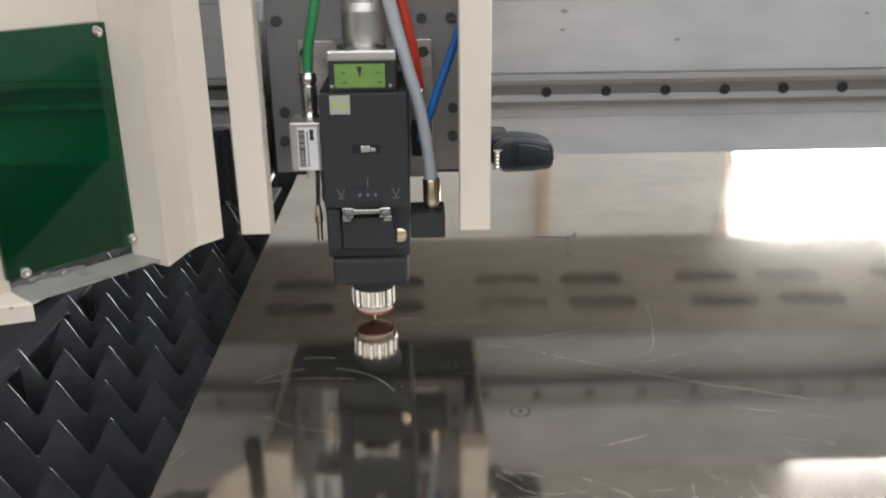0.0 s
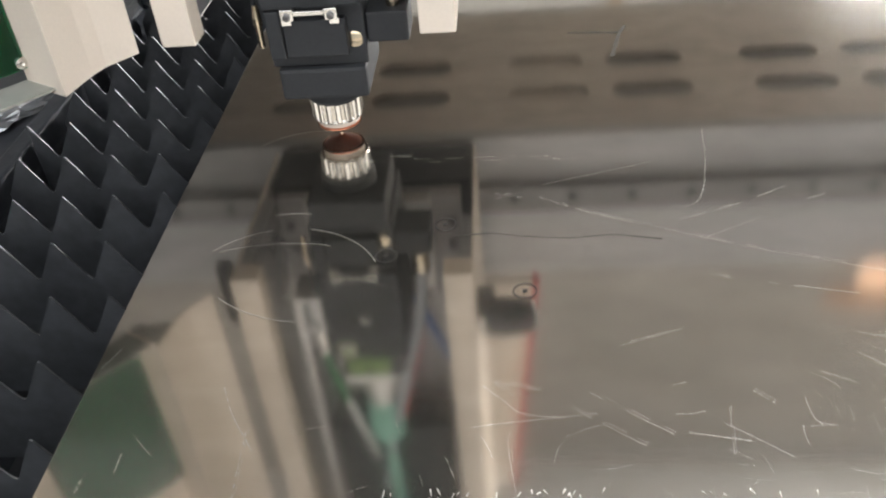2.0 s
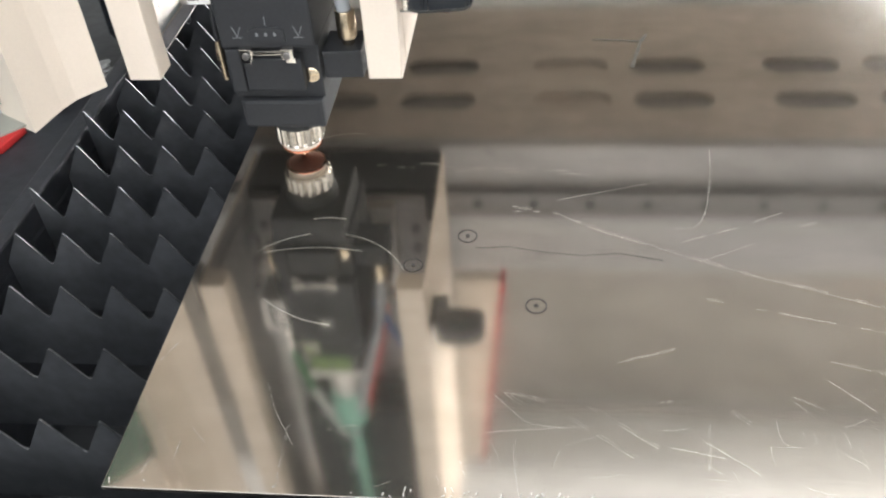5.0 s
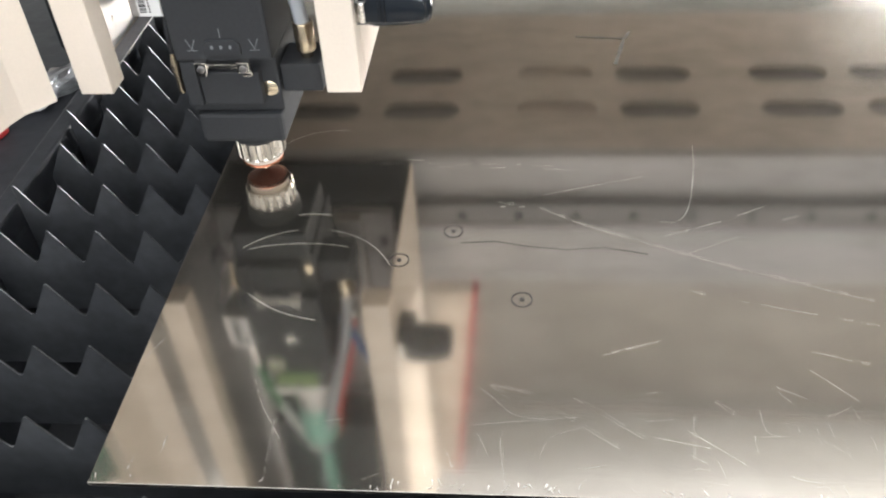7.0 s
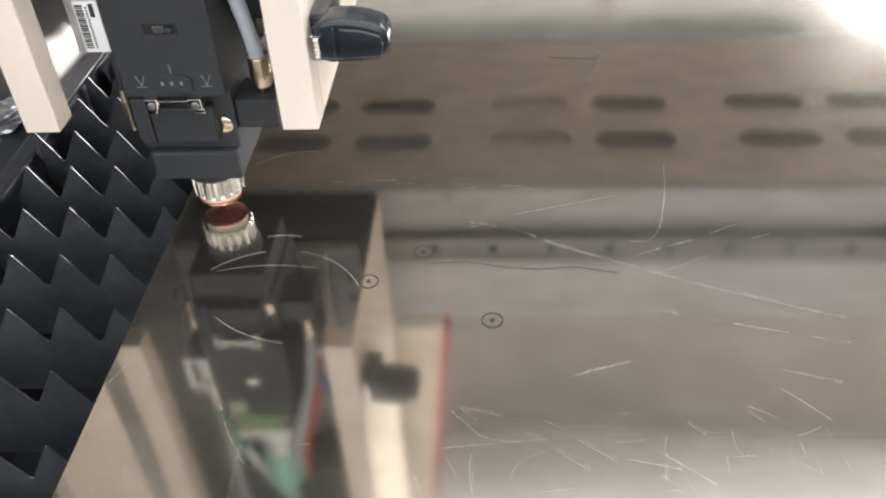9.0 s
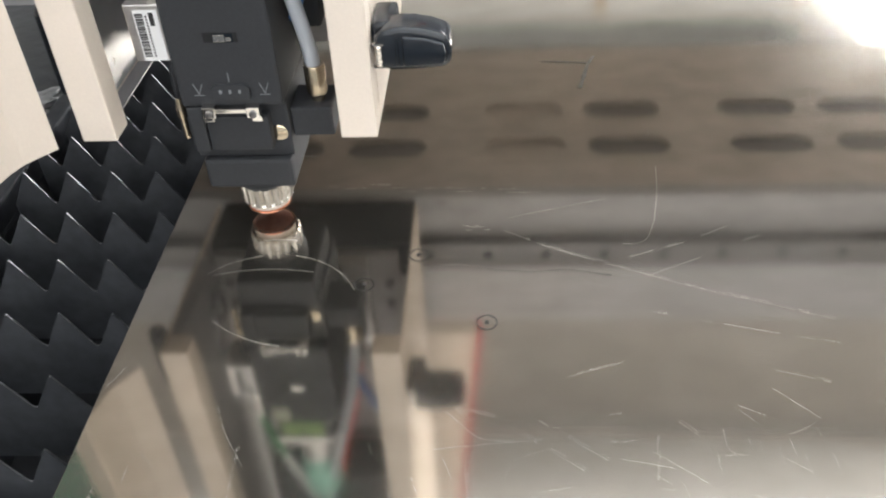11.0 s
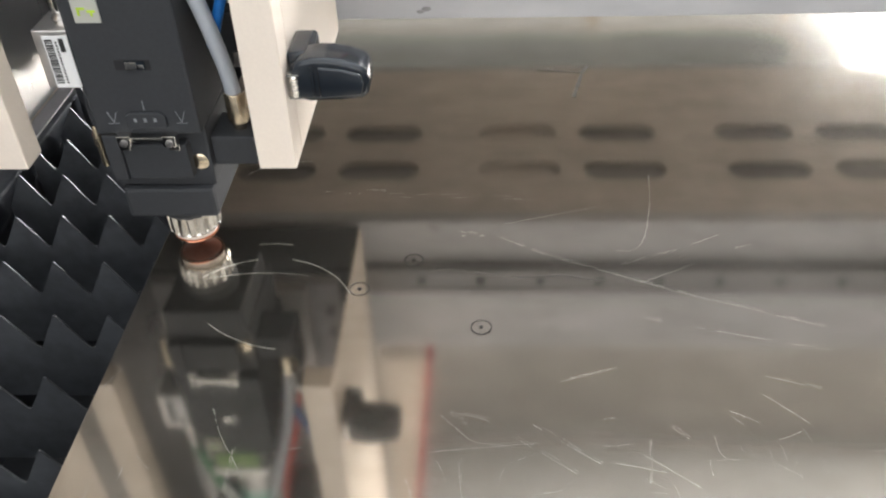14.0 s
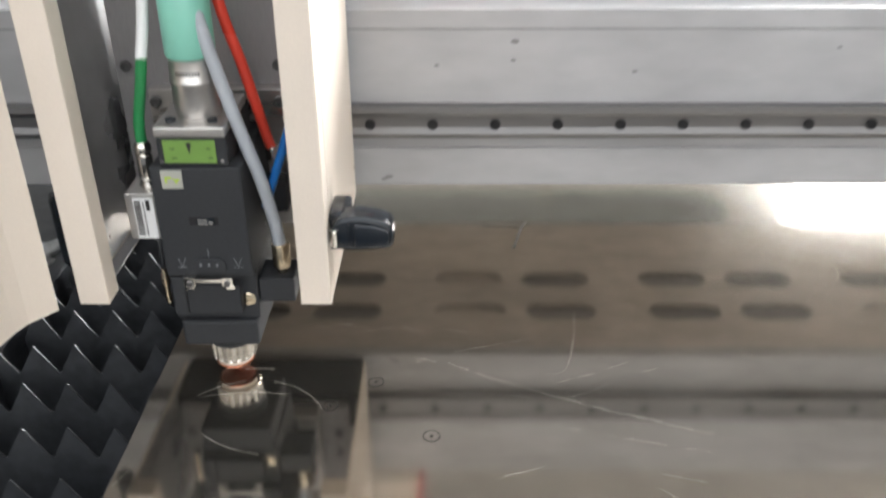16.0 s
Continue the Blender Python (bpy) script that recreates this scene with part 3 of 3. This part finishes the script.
def cap_screw():
    bm = turned([(0.0001, 0), (0.0046, 0), (0.0046, 0.0035), (0.0040, 0.0042), (0.0026, 0.0042), (0.0024, 0.0016)], 20)
    bmesh.ops.transform(bm, matrix=pose(0, 0, 0, 90), verts=bm.verts)
    return mesh_of("cap_screw", bm, BOLT)


screw_me = cap_screw()
for x, y, z in ((-0.0874, 0.0998, 0.2496), (0.0409, 0.0998, 0.2506), (0.0670, 0.0998, 0.2507), (0.0683, 0.0998, 0.170), (0.0681, 0.0998, 0.1434), (-0.0856, 0.0998, 0.168), (-0.0876, 0.0998, 0.141),
                (0.0418, 0.0848, 0.2233), (-0.0620, 0.0848, 0.2235), (-0.0874, 0.0998, 0.310), (0.067, 0.0998, 0.310), (-0.062, 0.0998, 0.31), (-0.0874, 0.0998, 0.345), (0.067, 0.0998, 0.345)):
    ob = new("cap_screw", screw_me)
    ob.parent = housing
    ob.location = (x, y, z)
for z in (0.13, 0.30):
    bm = turned([(0.0001, 0), (0.0022, 0), (0.0022, 0.001), (0.001, 0.0016)], 12)
    bmesh.ops.transform(bm, matrix=pose(0.0925, 0.160, z, 0, 90), verts=bm.verts)
    part("rivet", bm, CHROME, right_side)
bumper_bm = turned([(0.0001, 0.112), (0.0060, 0.112), (0.0080, 0.116), (0.0080, 0.172), (0.0070, 0.1755)], 24, (-0.1245, 0.005))
part("hinge_post", bumper_bm, PLASTIC, housing, "black rounded post beside the hinge")

# the open door: a folded tray; u runs along its width, n out of its inner face
DU, DN, DO = Vector((-0.675, -0.737)), Vector((0.737, -0.675)), Vector((-0.118, -0.050))


def on_door(u, n):
    p = DO + u * DU + n * DN
    return (p.x, p.y)


DZ0, DZ1 = 0.1010, 0.56
fold_in = [(0, 0), (0.024, 0.001), (0.036, 0.0055), (0.062, 0.0205), (0.0695, -0.0145)]
fold_out = [(0.068, -0.016), (0.0612, 0.0172), (0.0364, 0.0038), (0.0242, -0.0006), (0.0, -0.0015)]
door = part("door", prism([on_door(u, n) for u, n in fold_in + fold_out], DZ0, DZ1), CREAM, housing, "cream folded sheet-metal door, swung open")
part("far_channel", prism([on_door(u, n) for u, n in ((0.1590, -0.0145), (0.1900, -0.0145), (0.1905, 0.010), (0.228, 0.0), (0.2275, -0.0015), (0.192, 0.008), (0.1915, -0.016), (0.1590, -0.016))], DZ0, DZ1), CREAM, door)
part("corner_block", prism([on_door(u, n) for u, n in ((0.1600, 0.018), (0.1850, 0.003), (0.1850, -0.014), (0.1600, -0.014))], DZ0 - 0.008, DZ0 + 0.0045, bevel=0.0008), CREAM, door)
part("fold_gusset", prism([on_door(u, n) for u, n in ((0.0400, 0.0030), (0.0610, 0.0160), (0.0670, -0.0130), (0.0440, -0.0020))], DZ0 + 0.0020, DZ0 + 0.0035), WHITE, door)
bm = prism([on_door(u, n) for u, n in ((0.0697, -0.0145), (0.1588, -0.0145), (0.1588, -0.016), (0.0697, -0.016))], 0.272, DZ1)
part("upper_web", bm, CREAM, door)
bm = prism([on_door(u, n) for u, n in ((0.056, 0.012), (0.172, 0.012), (0.172, -0.016), (0.056, -0.016))], 0.1035, 0.1050)
part("bottom_flange", bm, FLANGE, door, "dull grey zinc bottom flange")
pane = part("window_pane", prism([on_door(u, n) for u, n in ((0.0660, -0.0095), (0.1620, -0.0095), (0.1620, -0.0140), (0.0660, -0.0140))], 0.1140, 0.2715, bevel=0.0006), GREEN, door, "dark green laser safety pane")
for u, z in ((0.0755, 0.2659), (0.0715, 0.1190), (0.1503, 0.1170), (0.1540, 0.2650)):
    bm = turned([(0.0001, 0), (0.0040, 0), (0.0042, 0.0012), (0.0034, 0.0028), (0.0016, 0.0032), (0.0014, 0.0014)], 18)
    x, y = on_door(u, -0.0094)
    bmesh.ops.transform(bm, matrix=pose(x, y, z, 90, 0, math.degrees(math.atan2(DN.y, DN.x)) + 90), verts=bm.verts)
    rounded(part("screw", bm, CHROME, pane))

# unseen lid, added to keep light out of the housing
part("unseen_top", box(-0.1065, 0.0925, PF, PB, PT + 0.001, PT + 0.003), CREAM, housing)
# black box added to darken the back plate's upper part
part("dark_filler", box(-0.075, 0.055, 0.050, 0.0985, 0.375, 0.60, 0.004), BLACK, housing, "black box added to darken the upper inside of the housing")

# the cover beside the housing, above the beam
cover = part("cover_plate", prism([(0.0930, 0.296), (0.147, 0.296), (0.115, 0.65), (0.0930, 0.65)], 0.186, 0.204, "y", 0.001), CREAM, housing, "cream cover plate with a red edge strip")
part("edge_strip", prism([(0.1472, 0.296), (0.1540, 0.296), (0.1220, 0.65), (0.1152, 0.65)], 0.184, 0.206, "y"), RED_PAINT, cover, "red edge strip")

# the toggle latch on the outer side
latch = part("latch", prism([(0.0950, 0.1660), (0.1010, 0.1715), (0.1100, 0.1735), (0.1200, 0.1730), (0.1300, 0.1712), (0.1390, 0.1680), (0.1425, 0.1640), (0.1435, 0.1560), (0.1425, 0.1490), (0.1380, 0.1462), (0.1250, 0.1450), (0.1060, 0.1445), (0.0950, 0.1470)], -0.034, -0.010, "y", 0.0038), PLASTIC, housing, "glossy black plastic toggle latch")
rounded(latch, 60)
rounded(part("latch_base", box(0.0928, 0.1080, -0.024, 0.010, 0.1490, 0.1725, 0.0035), PLASTIC, latch), 60)
rounded(part("latch_rib", box(0.1085, 0.1105, -0.0358, -0.0335, 0.1490, 0.1690, 0.0008), PLASTIC, latch), 60)
rounded(part("latch_lever", prism([(0.1130, 0.1480), (0.1130, 0.1690), (0.1270, 0.1675), (0.1385, 0.1640), (0.1400, 0.1570), (0.1385, 0.1500)], -0.0372, -0.0335, "y", 0.0014), PLASTIC, latch), 60)
for z in (0.1480, 0.1630):
    part("latch_pin", box(0.0945, 0.1015, -0.0362, -0.0335, z, z + 0.0012), CHROME, latch)
spring = turned([(0.0022, 0.1492), (0.0026, 0.150), (0.0022, 0.1515), (0.0026, 0.153), (0.0022, 0.1545), (0.0026, 0.156), (0.0022, 0.1575), (0.0026, 0.159), (0.0022, 0.1605), (0.0026, 0.162), (0.0022, 0.1628)], 14, (0.0980, -0.0345))
part("latch_spring", spring, CHROME, latch)

# ---- the cutting head ----
head = tagged(new("laser_cutting_head"), "black laser cutting head with copper nozzle and hoses", "cutting head")
AX, AY = -0.0063, 0.020
body = part("body", box(-0.0415, 0.0280, -0.0170, 0.0840, 0.1120, 0.2070, 0.0022), BLACK, head)
part("shoulder", box(-0.0325, 0.0195, -0.0160, 0.070, 0.2072, 0.2310, 0.002), BLACK, head)
part("adjuster_plate", box(-0.0330, 0.0200, -0.0180, 0.060, 0.2312, 0.2395, 0.0018), ALU, head, "grey aluminium top plate")
part("scale_label", box(-0.0275, 0.0115, -0.0172, -0.0162, 0.2108, 0.2290, 0.0004), GREEN_LABEL, head, "lime green scale label")
bm = prism([(-0.0103, 0.2270), (-0.0060, 0.2270), (-0.0080, 0.2180)], -0.0176, -0.0173, "y")
part("pointer_mark", bm, INK, head)
for x, z in ((-0.0225, 0.2220), (-0.0215, 0.2145), (0.0045, 0.2220), (0.0055, 0.2145)):
    part("scale_mark", box(x, x + 0.0036, -0.0176, -0.0173, z, z + 0.0007), INK, head)
for x in (-0.0300, 0.0155):
    bm = turned([(0.0001, 0), (0.0015, 0), (0.0015, 0.0008)], 12)
    bmesh.ops.transform(bm, matrix=pose(x, -0.0160, 0.2120, 90), verts=bm.verts)
    part("set_screw", bm, CHROME, head)
for x in (-0.0220, 0.0090):
    part("top_screw", turned([(0.0038, 0.2396), (0.0038, 0.2420), (0.0028, 0.2424)], 16, (x, -0.006)), BLACK, head)
fibre = part("fibre_socket", turned([(0.0165, 0.2396), (0.0172, 0.2440), (0.0174, 0.2460), (0.0174, 0.2640), (0.0180, 0.2660), (0.0180, 0.2680), (0.0172, 0.2690), (0.0172, 0.2840), (0.0160, 0.2850)], 40, (AX + 0.001, 0.012)), ALU, head, "brushed aluminium fibre socket")
rounded(fibre)
bm = bmesh.new()
for k in range(9):
    a = radians(-118 + k * 7)
    x, y = AX + 0.001 + 0.0174 * math.cos(a), 0.012 + 0.0174 * math.sin(a)
    box(-0.0006, 0.0006, -0.0001, 0.0001, 0.2735, 0.2765, bm=bm)
    bmesh.ops.transform(bm, matrix=pose(x, y, 0, 0, 0, math.degrees(a) + 90), verts=bm.verts[-8:])
part("printed_mark", bm, INK, fibre)["kind"] = "stuff"
rounded(part("fibre_sleeve", turned([(0.0178, 0.2852), (0.0185, 0.2870), (0.0185, 0.335), (0.0150, 0.340), (0.0060, 0.350), (0.0060, 0.60)], 40, (AX + 0.001, 0.012)), MINT, head, "mint green fibre connector sleeve"))
badge = part("badge", box(-0.0325, -0.0165, -0.0182, -0.0170, 0.1900, 0.2050, 0.0005), BADGE, head, "small pale badge")
bm = box(-0.0295, -0.0245, -0.0186, -0.0183, 0.1985, 0.2000)
box(-0.0295, -0.0280, -0.0186, -0.0183, 0.1950, 0.1983, bm=bm)
box(-0.0235, -0.0185, -0.0186, -0.0183, 0.1968, 0.1983, bm=bm)
box(-0.0217, -0.0203, -0.0186, -0.0183, 0.1945, 0.1967, bm=bm)
part("badge_mark", bm, LIME, badge)
part("slot_recess", box(-0.0165, 0.0060, -0.0174, -0.0168, 0.1585, 0.1655, 0.0003), HOLE, head)
bm = box(-0.0100, 0.0030, -0.0182, -0.0175, 0.1590, 0.1650, 0.0002)
part("slot_window", bm, PLASTIC, head)
catch = box(-0.0095, -0.0020, -0.0190, -0.0183, 0.1596, 0.1644, 0.0003)
box(-0.0015, 0.0022, -0.0187, -0.0183, 0.1600, 0.1625, 0.0002, bm=catch)
part("slot_catch", catch, CHROME, head, "small chrome catch")
bm = bmesh.new()
for x in (-0.0275, 0.0170):
    for s in (-1, 1):
        prism([(x + s * 0.0030, 0.1290), (x + s * 0.0030 + 0.0005, 0.1290), (x + 0.0004, 0.1215), (x - 0.0001, 0.1215)], -0.0174, -0.0171, "y", bm=bm)
    box(x - 0.0035, x + 0.0035, -0.0174, -0.0171, 0.1205, 0.1209, bm=bm)
box(-0.0058, -0.0053, -0.0174, -0.0171, 0.1300, 0.1370, bm=bm)
part("engraved_mark", bm, GREYMARK, head)
knob = prism([(-0.0185, 0.1265), (-0.0150, 0.1290), (0.0040, 0.1290), (0.0075, 0.1265), (0.0075, 0.1180), (-0.0185, 0.1180)], -0.0195, -0.0168, "y", 0.0006)
part("focus_scale", knob, BLACK, head)
for k in range(3):
    part("focus_mark", box(-0.0130 + k * 0.0065, -0.0112 + k * 0.0065, -0.0199, -0.0196, 0.1230, 0.1255), GREYMARK, head)
# hinge bracket
bracket = part("hinge_bracket", box(-0.0190, 0.0045, -0.0225, -0.0200, 0.1095, 0.1125, 0.0005), CHROME, head, "chrome hinge bracket")
for x in (-0.0265, 0.0035):
    out = -1 if x < 0 else 1
    lug = box(x, x + 0.0090, -0.0240, -0.0172, 0.1065, 0.1145, 0.0006)
    box(x + 0.0010 + out * 0.0015, x + 0.0080 + out * 0.0015, -0.0215, -0.0172, 0.1025, 0.1064, 0.0004, bm=lug)
    part("hinge_lug", lug, CHROME, bracket)
    bm = turned([(0.0001, 0), (0.0026, 0), (0.0026, 0.0012), (0.0012, 0.0016)], 14)
    bmesh.ops.transform(bm, matrix=pose(x + 0.0045, -0.0240, 0.1095, 90), verts=bm.verts)
    part("hinge_screw", bm, RAIL, bracket)
part("neck", box(-0.0415, 0.0275, -0.0080, 0.0760, 0.0664, 0.1118, 0.0015), BLACK, head)
part("lens_drawer", box(-0.0280, 0.0155, -0.0165, -0.0062, 0.0765, 0.1035, 0.0015), BLACK, head)
part("drawer_rib", box(-0.0400, -0.0290, -0.0165, -0.0062, 0.0755, 0.1110, 0.0015), BLACK, head)
bm = turned([(0.0001, 0), (0.0062, 0), (0.0062, 0.0060), (0.0050, 0.0068)], 24)
bmesh.ops.transform(bm, matrix=pose(0.0190, -0.0020, 0.0850, 90), verts=bm.verts)
rounded(part("drawer_knob", bm, BRASS, head, "small brass drawer knob"))
low = box(-0.0380, 0.0255, -0.0130, 0.0640, 0.0420, 0.0662, 0.0030)
part("lower_block", low, BLACK, head)
part("collar", turned([(0.0225, 0.0418), (0.0225, 0.0330), (0.0195, 0.0292)], 40, (AX, AY)), BLACK, head)
ring = part("grip_ring", turned([(0.0185, 0.0300), (0.0200, 0.0290), (0.0200, 0.0145), (0.0190, 0.0130), (0.0170, 0.0130)], 144, (AX, AY), 16, 0.0028), CHROME, head, "fluted chrome grip ring")
part("insulator", turned([(0.0160, 0.0140), (0.0162, 0.0085), (0.0150, 0.0072)], 40, (AX, AY)), CERAMIC, head, "white ceramic insulator")
rounded(part("nozzle_rim", turned([(0.0150, 0.0080), (0.0168, 0.0076), (0.0170, 0.0064), (0.0160, 0.0058)], 48, (AX, AY)), COPPER, head, "thin bright copper rim"))
nozzle = part("nozzle", turned([(0.0155, 0.0062), (0.0140, 0.0050), (0.0085, 0.0028), (0.0045, 0.0008), (0.0020, -0.0012)], 48, (AX, AY)), BURNT, head, "heat-darkened copper nozzle")
rounded(nozzle)
part("pilot_glow", turned([(0.0001, -0.0025), (0.0008, -0.0023), (0.0008, -0.0016)], 12, (AX, AY)), PILOT, head, "glowing pilot beam spot")
# amplifier box and its cable
amp = part("amplifier_box", box(-0.0665, -0.0420, -0.0100, 0.0260, 0.1428, 0.1822, 0.0012), ALU, head, "aluminium amplifier box with a barcode sticker")
part("sticker", box(-0.0605, -0.0445, -0.0106, -0.0101, 0.1435, 0.1785), PAPER, amp, "white barcode sticker")
bm = bmesh.new()
rng = random.Random(11)
z = 0.1465
while z < 0.176:
    h = rng.choice((0.0005, 0.0008, 0.0013))
    box(-0.0595, -0.0545, -0.0110, -0.0107, z, z + h, bm=bm)
    z += h + rng.choice((0.0005, 0.0008))
part("barcode", bm, INK, amp)["kind"] = "stuff"
bm = bmesh.new()
for k in range(14):
    box(-0.0530, -0.0518, -0.0110, -0.0107, 0.1465 + k * 0.0021, 0.1477 + k * 0.0021, bm=bm)
box(-0.0505, -0.0475, -0.0110, -0.0107, 0.1680, 0.1770, bm=bm)
part("sticker_mark", bm, INK, amp)["kind"] = "stuff"
rounded(part("cable_plug", turned([(0.0062, 0.1823), (0.0068, 0.1850), (0.0050, 0.1880), (0.0062, 0.1900), (0.0062, 0.2090), (0.0050, 0.2100), (0.0066, 0.2120), (0.0066, 0.2170), (0.0045, 0.2200)], 24, (-0.0505, 0.0040)), CHROME, amp, "chrome screw plug"))
part("cable_sleeve", tube([(-0.0405, 0.0057, 0.283), (-0.0380, 0.013, 0.305), (-0.036, 0.02, 0.33), (-0.03, 0.05, 0.42)], 0.0044), PAPER, head, "white sleeve of the signal cable")
part("signal_cable", tube([(-0.0505, 0.004, 0.2180), (-0.0495, 0.004, 0.236), (-0.0440, 0.004, 0.262), (-0.0400, 0.006, 0.285)], 0.0042), GREEN_CABLE, head, "green signal cable")
part("sensor_lead", tube([(-0.0470, -0.002, 0.1428), (-0.0472, -0.005, 0.128), (-0.0480, -0.004, 0.112)], 0.0018), BLACK, head)
part("sensor_loop", tube([(-0.0440, -0.002, 0.1400), (-0.0425, -0.008, 0.130), (-0.0430, -0.008, 0.119), (-0.0405, -0.004, 0.113)], 0.0012), BLACK, head)
part("sensor_tip", turned([(0.0020, 0.0800), (0.0024, 0.0820), (0.0024, 0.0960), (0.0034, 0.0970), (0.0034, 0.1030), (0.0020, 0.1120)], 16, (-0.0480, -0.004)), BRASS, head, "brass sensor connector")
# gas inlet and the hoses
part("gas_inlet", box(0.0282, 0.0575, -0.0040, 0.0300, 0.0800, 0.1020, 0.0015), BLACK, head)
rounded(part("gas_fitting", turned([(0.0045, 0.1021), (0.0050, 0.1070), (0.0072, 0.1080), (0.0074, 0.1100), (0.0074, 0.1275), (0.0068, 0.1290), (0.0050, 0.1295)], 28, (0.0465, 0.0090)), BRASS, head, "plated hose fitting"))
part("gas_hose", tube([(0.0465, 0.009, 0.1240), (0.0445, 0.006, 0.150), (0.0378, 0.002, 0.190), (0.0285, 0.000, 0.225), (0.0165, 0.000, 0.272), (0.0070, 0.002, 0.310), (-0.004, 0.010, 0.36), (-0.02, 0.03, 0.45)], 0.0052), GREY_HOSE, head, "grey plastic gas hose")
part("red_hose", tube([(0.0395, 0.050, 0.1930), (0.0370, 0.047, 0.205), (0.0325, 0.040, 0.235), (0.0240, 0.040, 0.272), (0.014, 0.04, 0.31), (0.0, 0.045, 0.38)], 0.0044), RED_HOSE, head, "red plastic air hose")
part("blue_hose", tube([(0.0377, 0.0100, 0.1610), (0.0437, 0.0100, 0.1775), (0.0517, 0.0100, 0.1992), (0.0597, 0.0100, 0.2209), (0.0679, 0.0100, 0.2433), (0.0800, 0.0100, 0.2762)], 0.0036), BLUE_HOSE, head, "blue plastic air hose")
part("elbow_fitting", box(0.0300, 0.0480, 0.046, 0.064, 0.138, 0.168, 0.003), BLACK, head)
rounded(part("push_fitting", turned([(0.0060, 0.186), (0.0062, 0.195), (0.0050, 0.198)], 20, (0.0395, 0.050)), CHROME, head))

# ---- left of the bed ----
bm = bmesh.new()
bmesh.ops.create_icosphere(bm, subdivisions=4, radius=1)
for v in bm.verts:
    v.co *= 0.75 + 0.5 * noise.noise(v.co * 2.5) + 0.25 * noise.noise(v.co * 9)
bmesh.ops.transform(bm, matrix=pose(-0.255, 0.49, -0.040, 0, 0, 55) @ Matrix.Diagonal((0.075, 0.032, 0.010, 1)), verts=bm.verts)
alone("foil_scrap", finish(bm), FOIL, "crumpled silvery foil scrap on the black bed edge", "scrap")


bm = box(-0.0364, 0.0364, -0.008, 0.008, -0.0445, -0.0395, 0.001)
bmesh.ops.transform(bm, matrix=pose(-0.2550, 0.5055, 0, 0, 0, 90.1), verts=bm.verts)
alone("metal_offcut", bm, ALU, "bright metal offcut on the black bed edge", "offcut")
bm = prism([(-0.302, 0.392), (-0.264, 0.386), (-0.256, 0.424), (-0.295, 0.430)], -0.0445, -0.036, bevel=0.002)
alone("red_tag", bm, RED_PAINT, "red painted tag on the black bed edge", "tag")


def motions():
    rows = [(t, pose(x, y, LIFT)) for t, x, y in HEAD]
    walk(housing, rows)
    walk(head, rows)
    walk(gantry, [(t, pose(0, y, LIFT)) for t, x, y in HEAD])


motions()
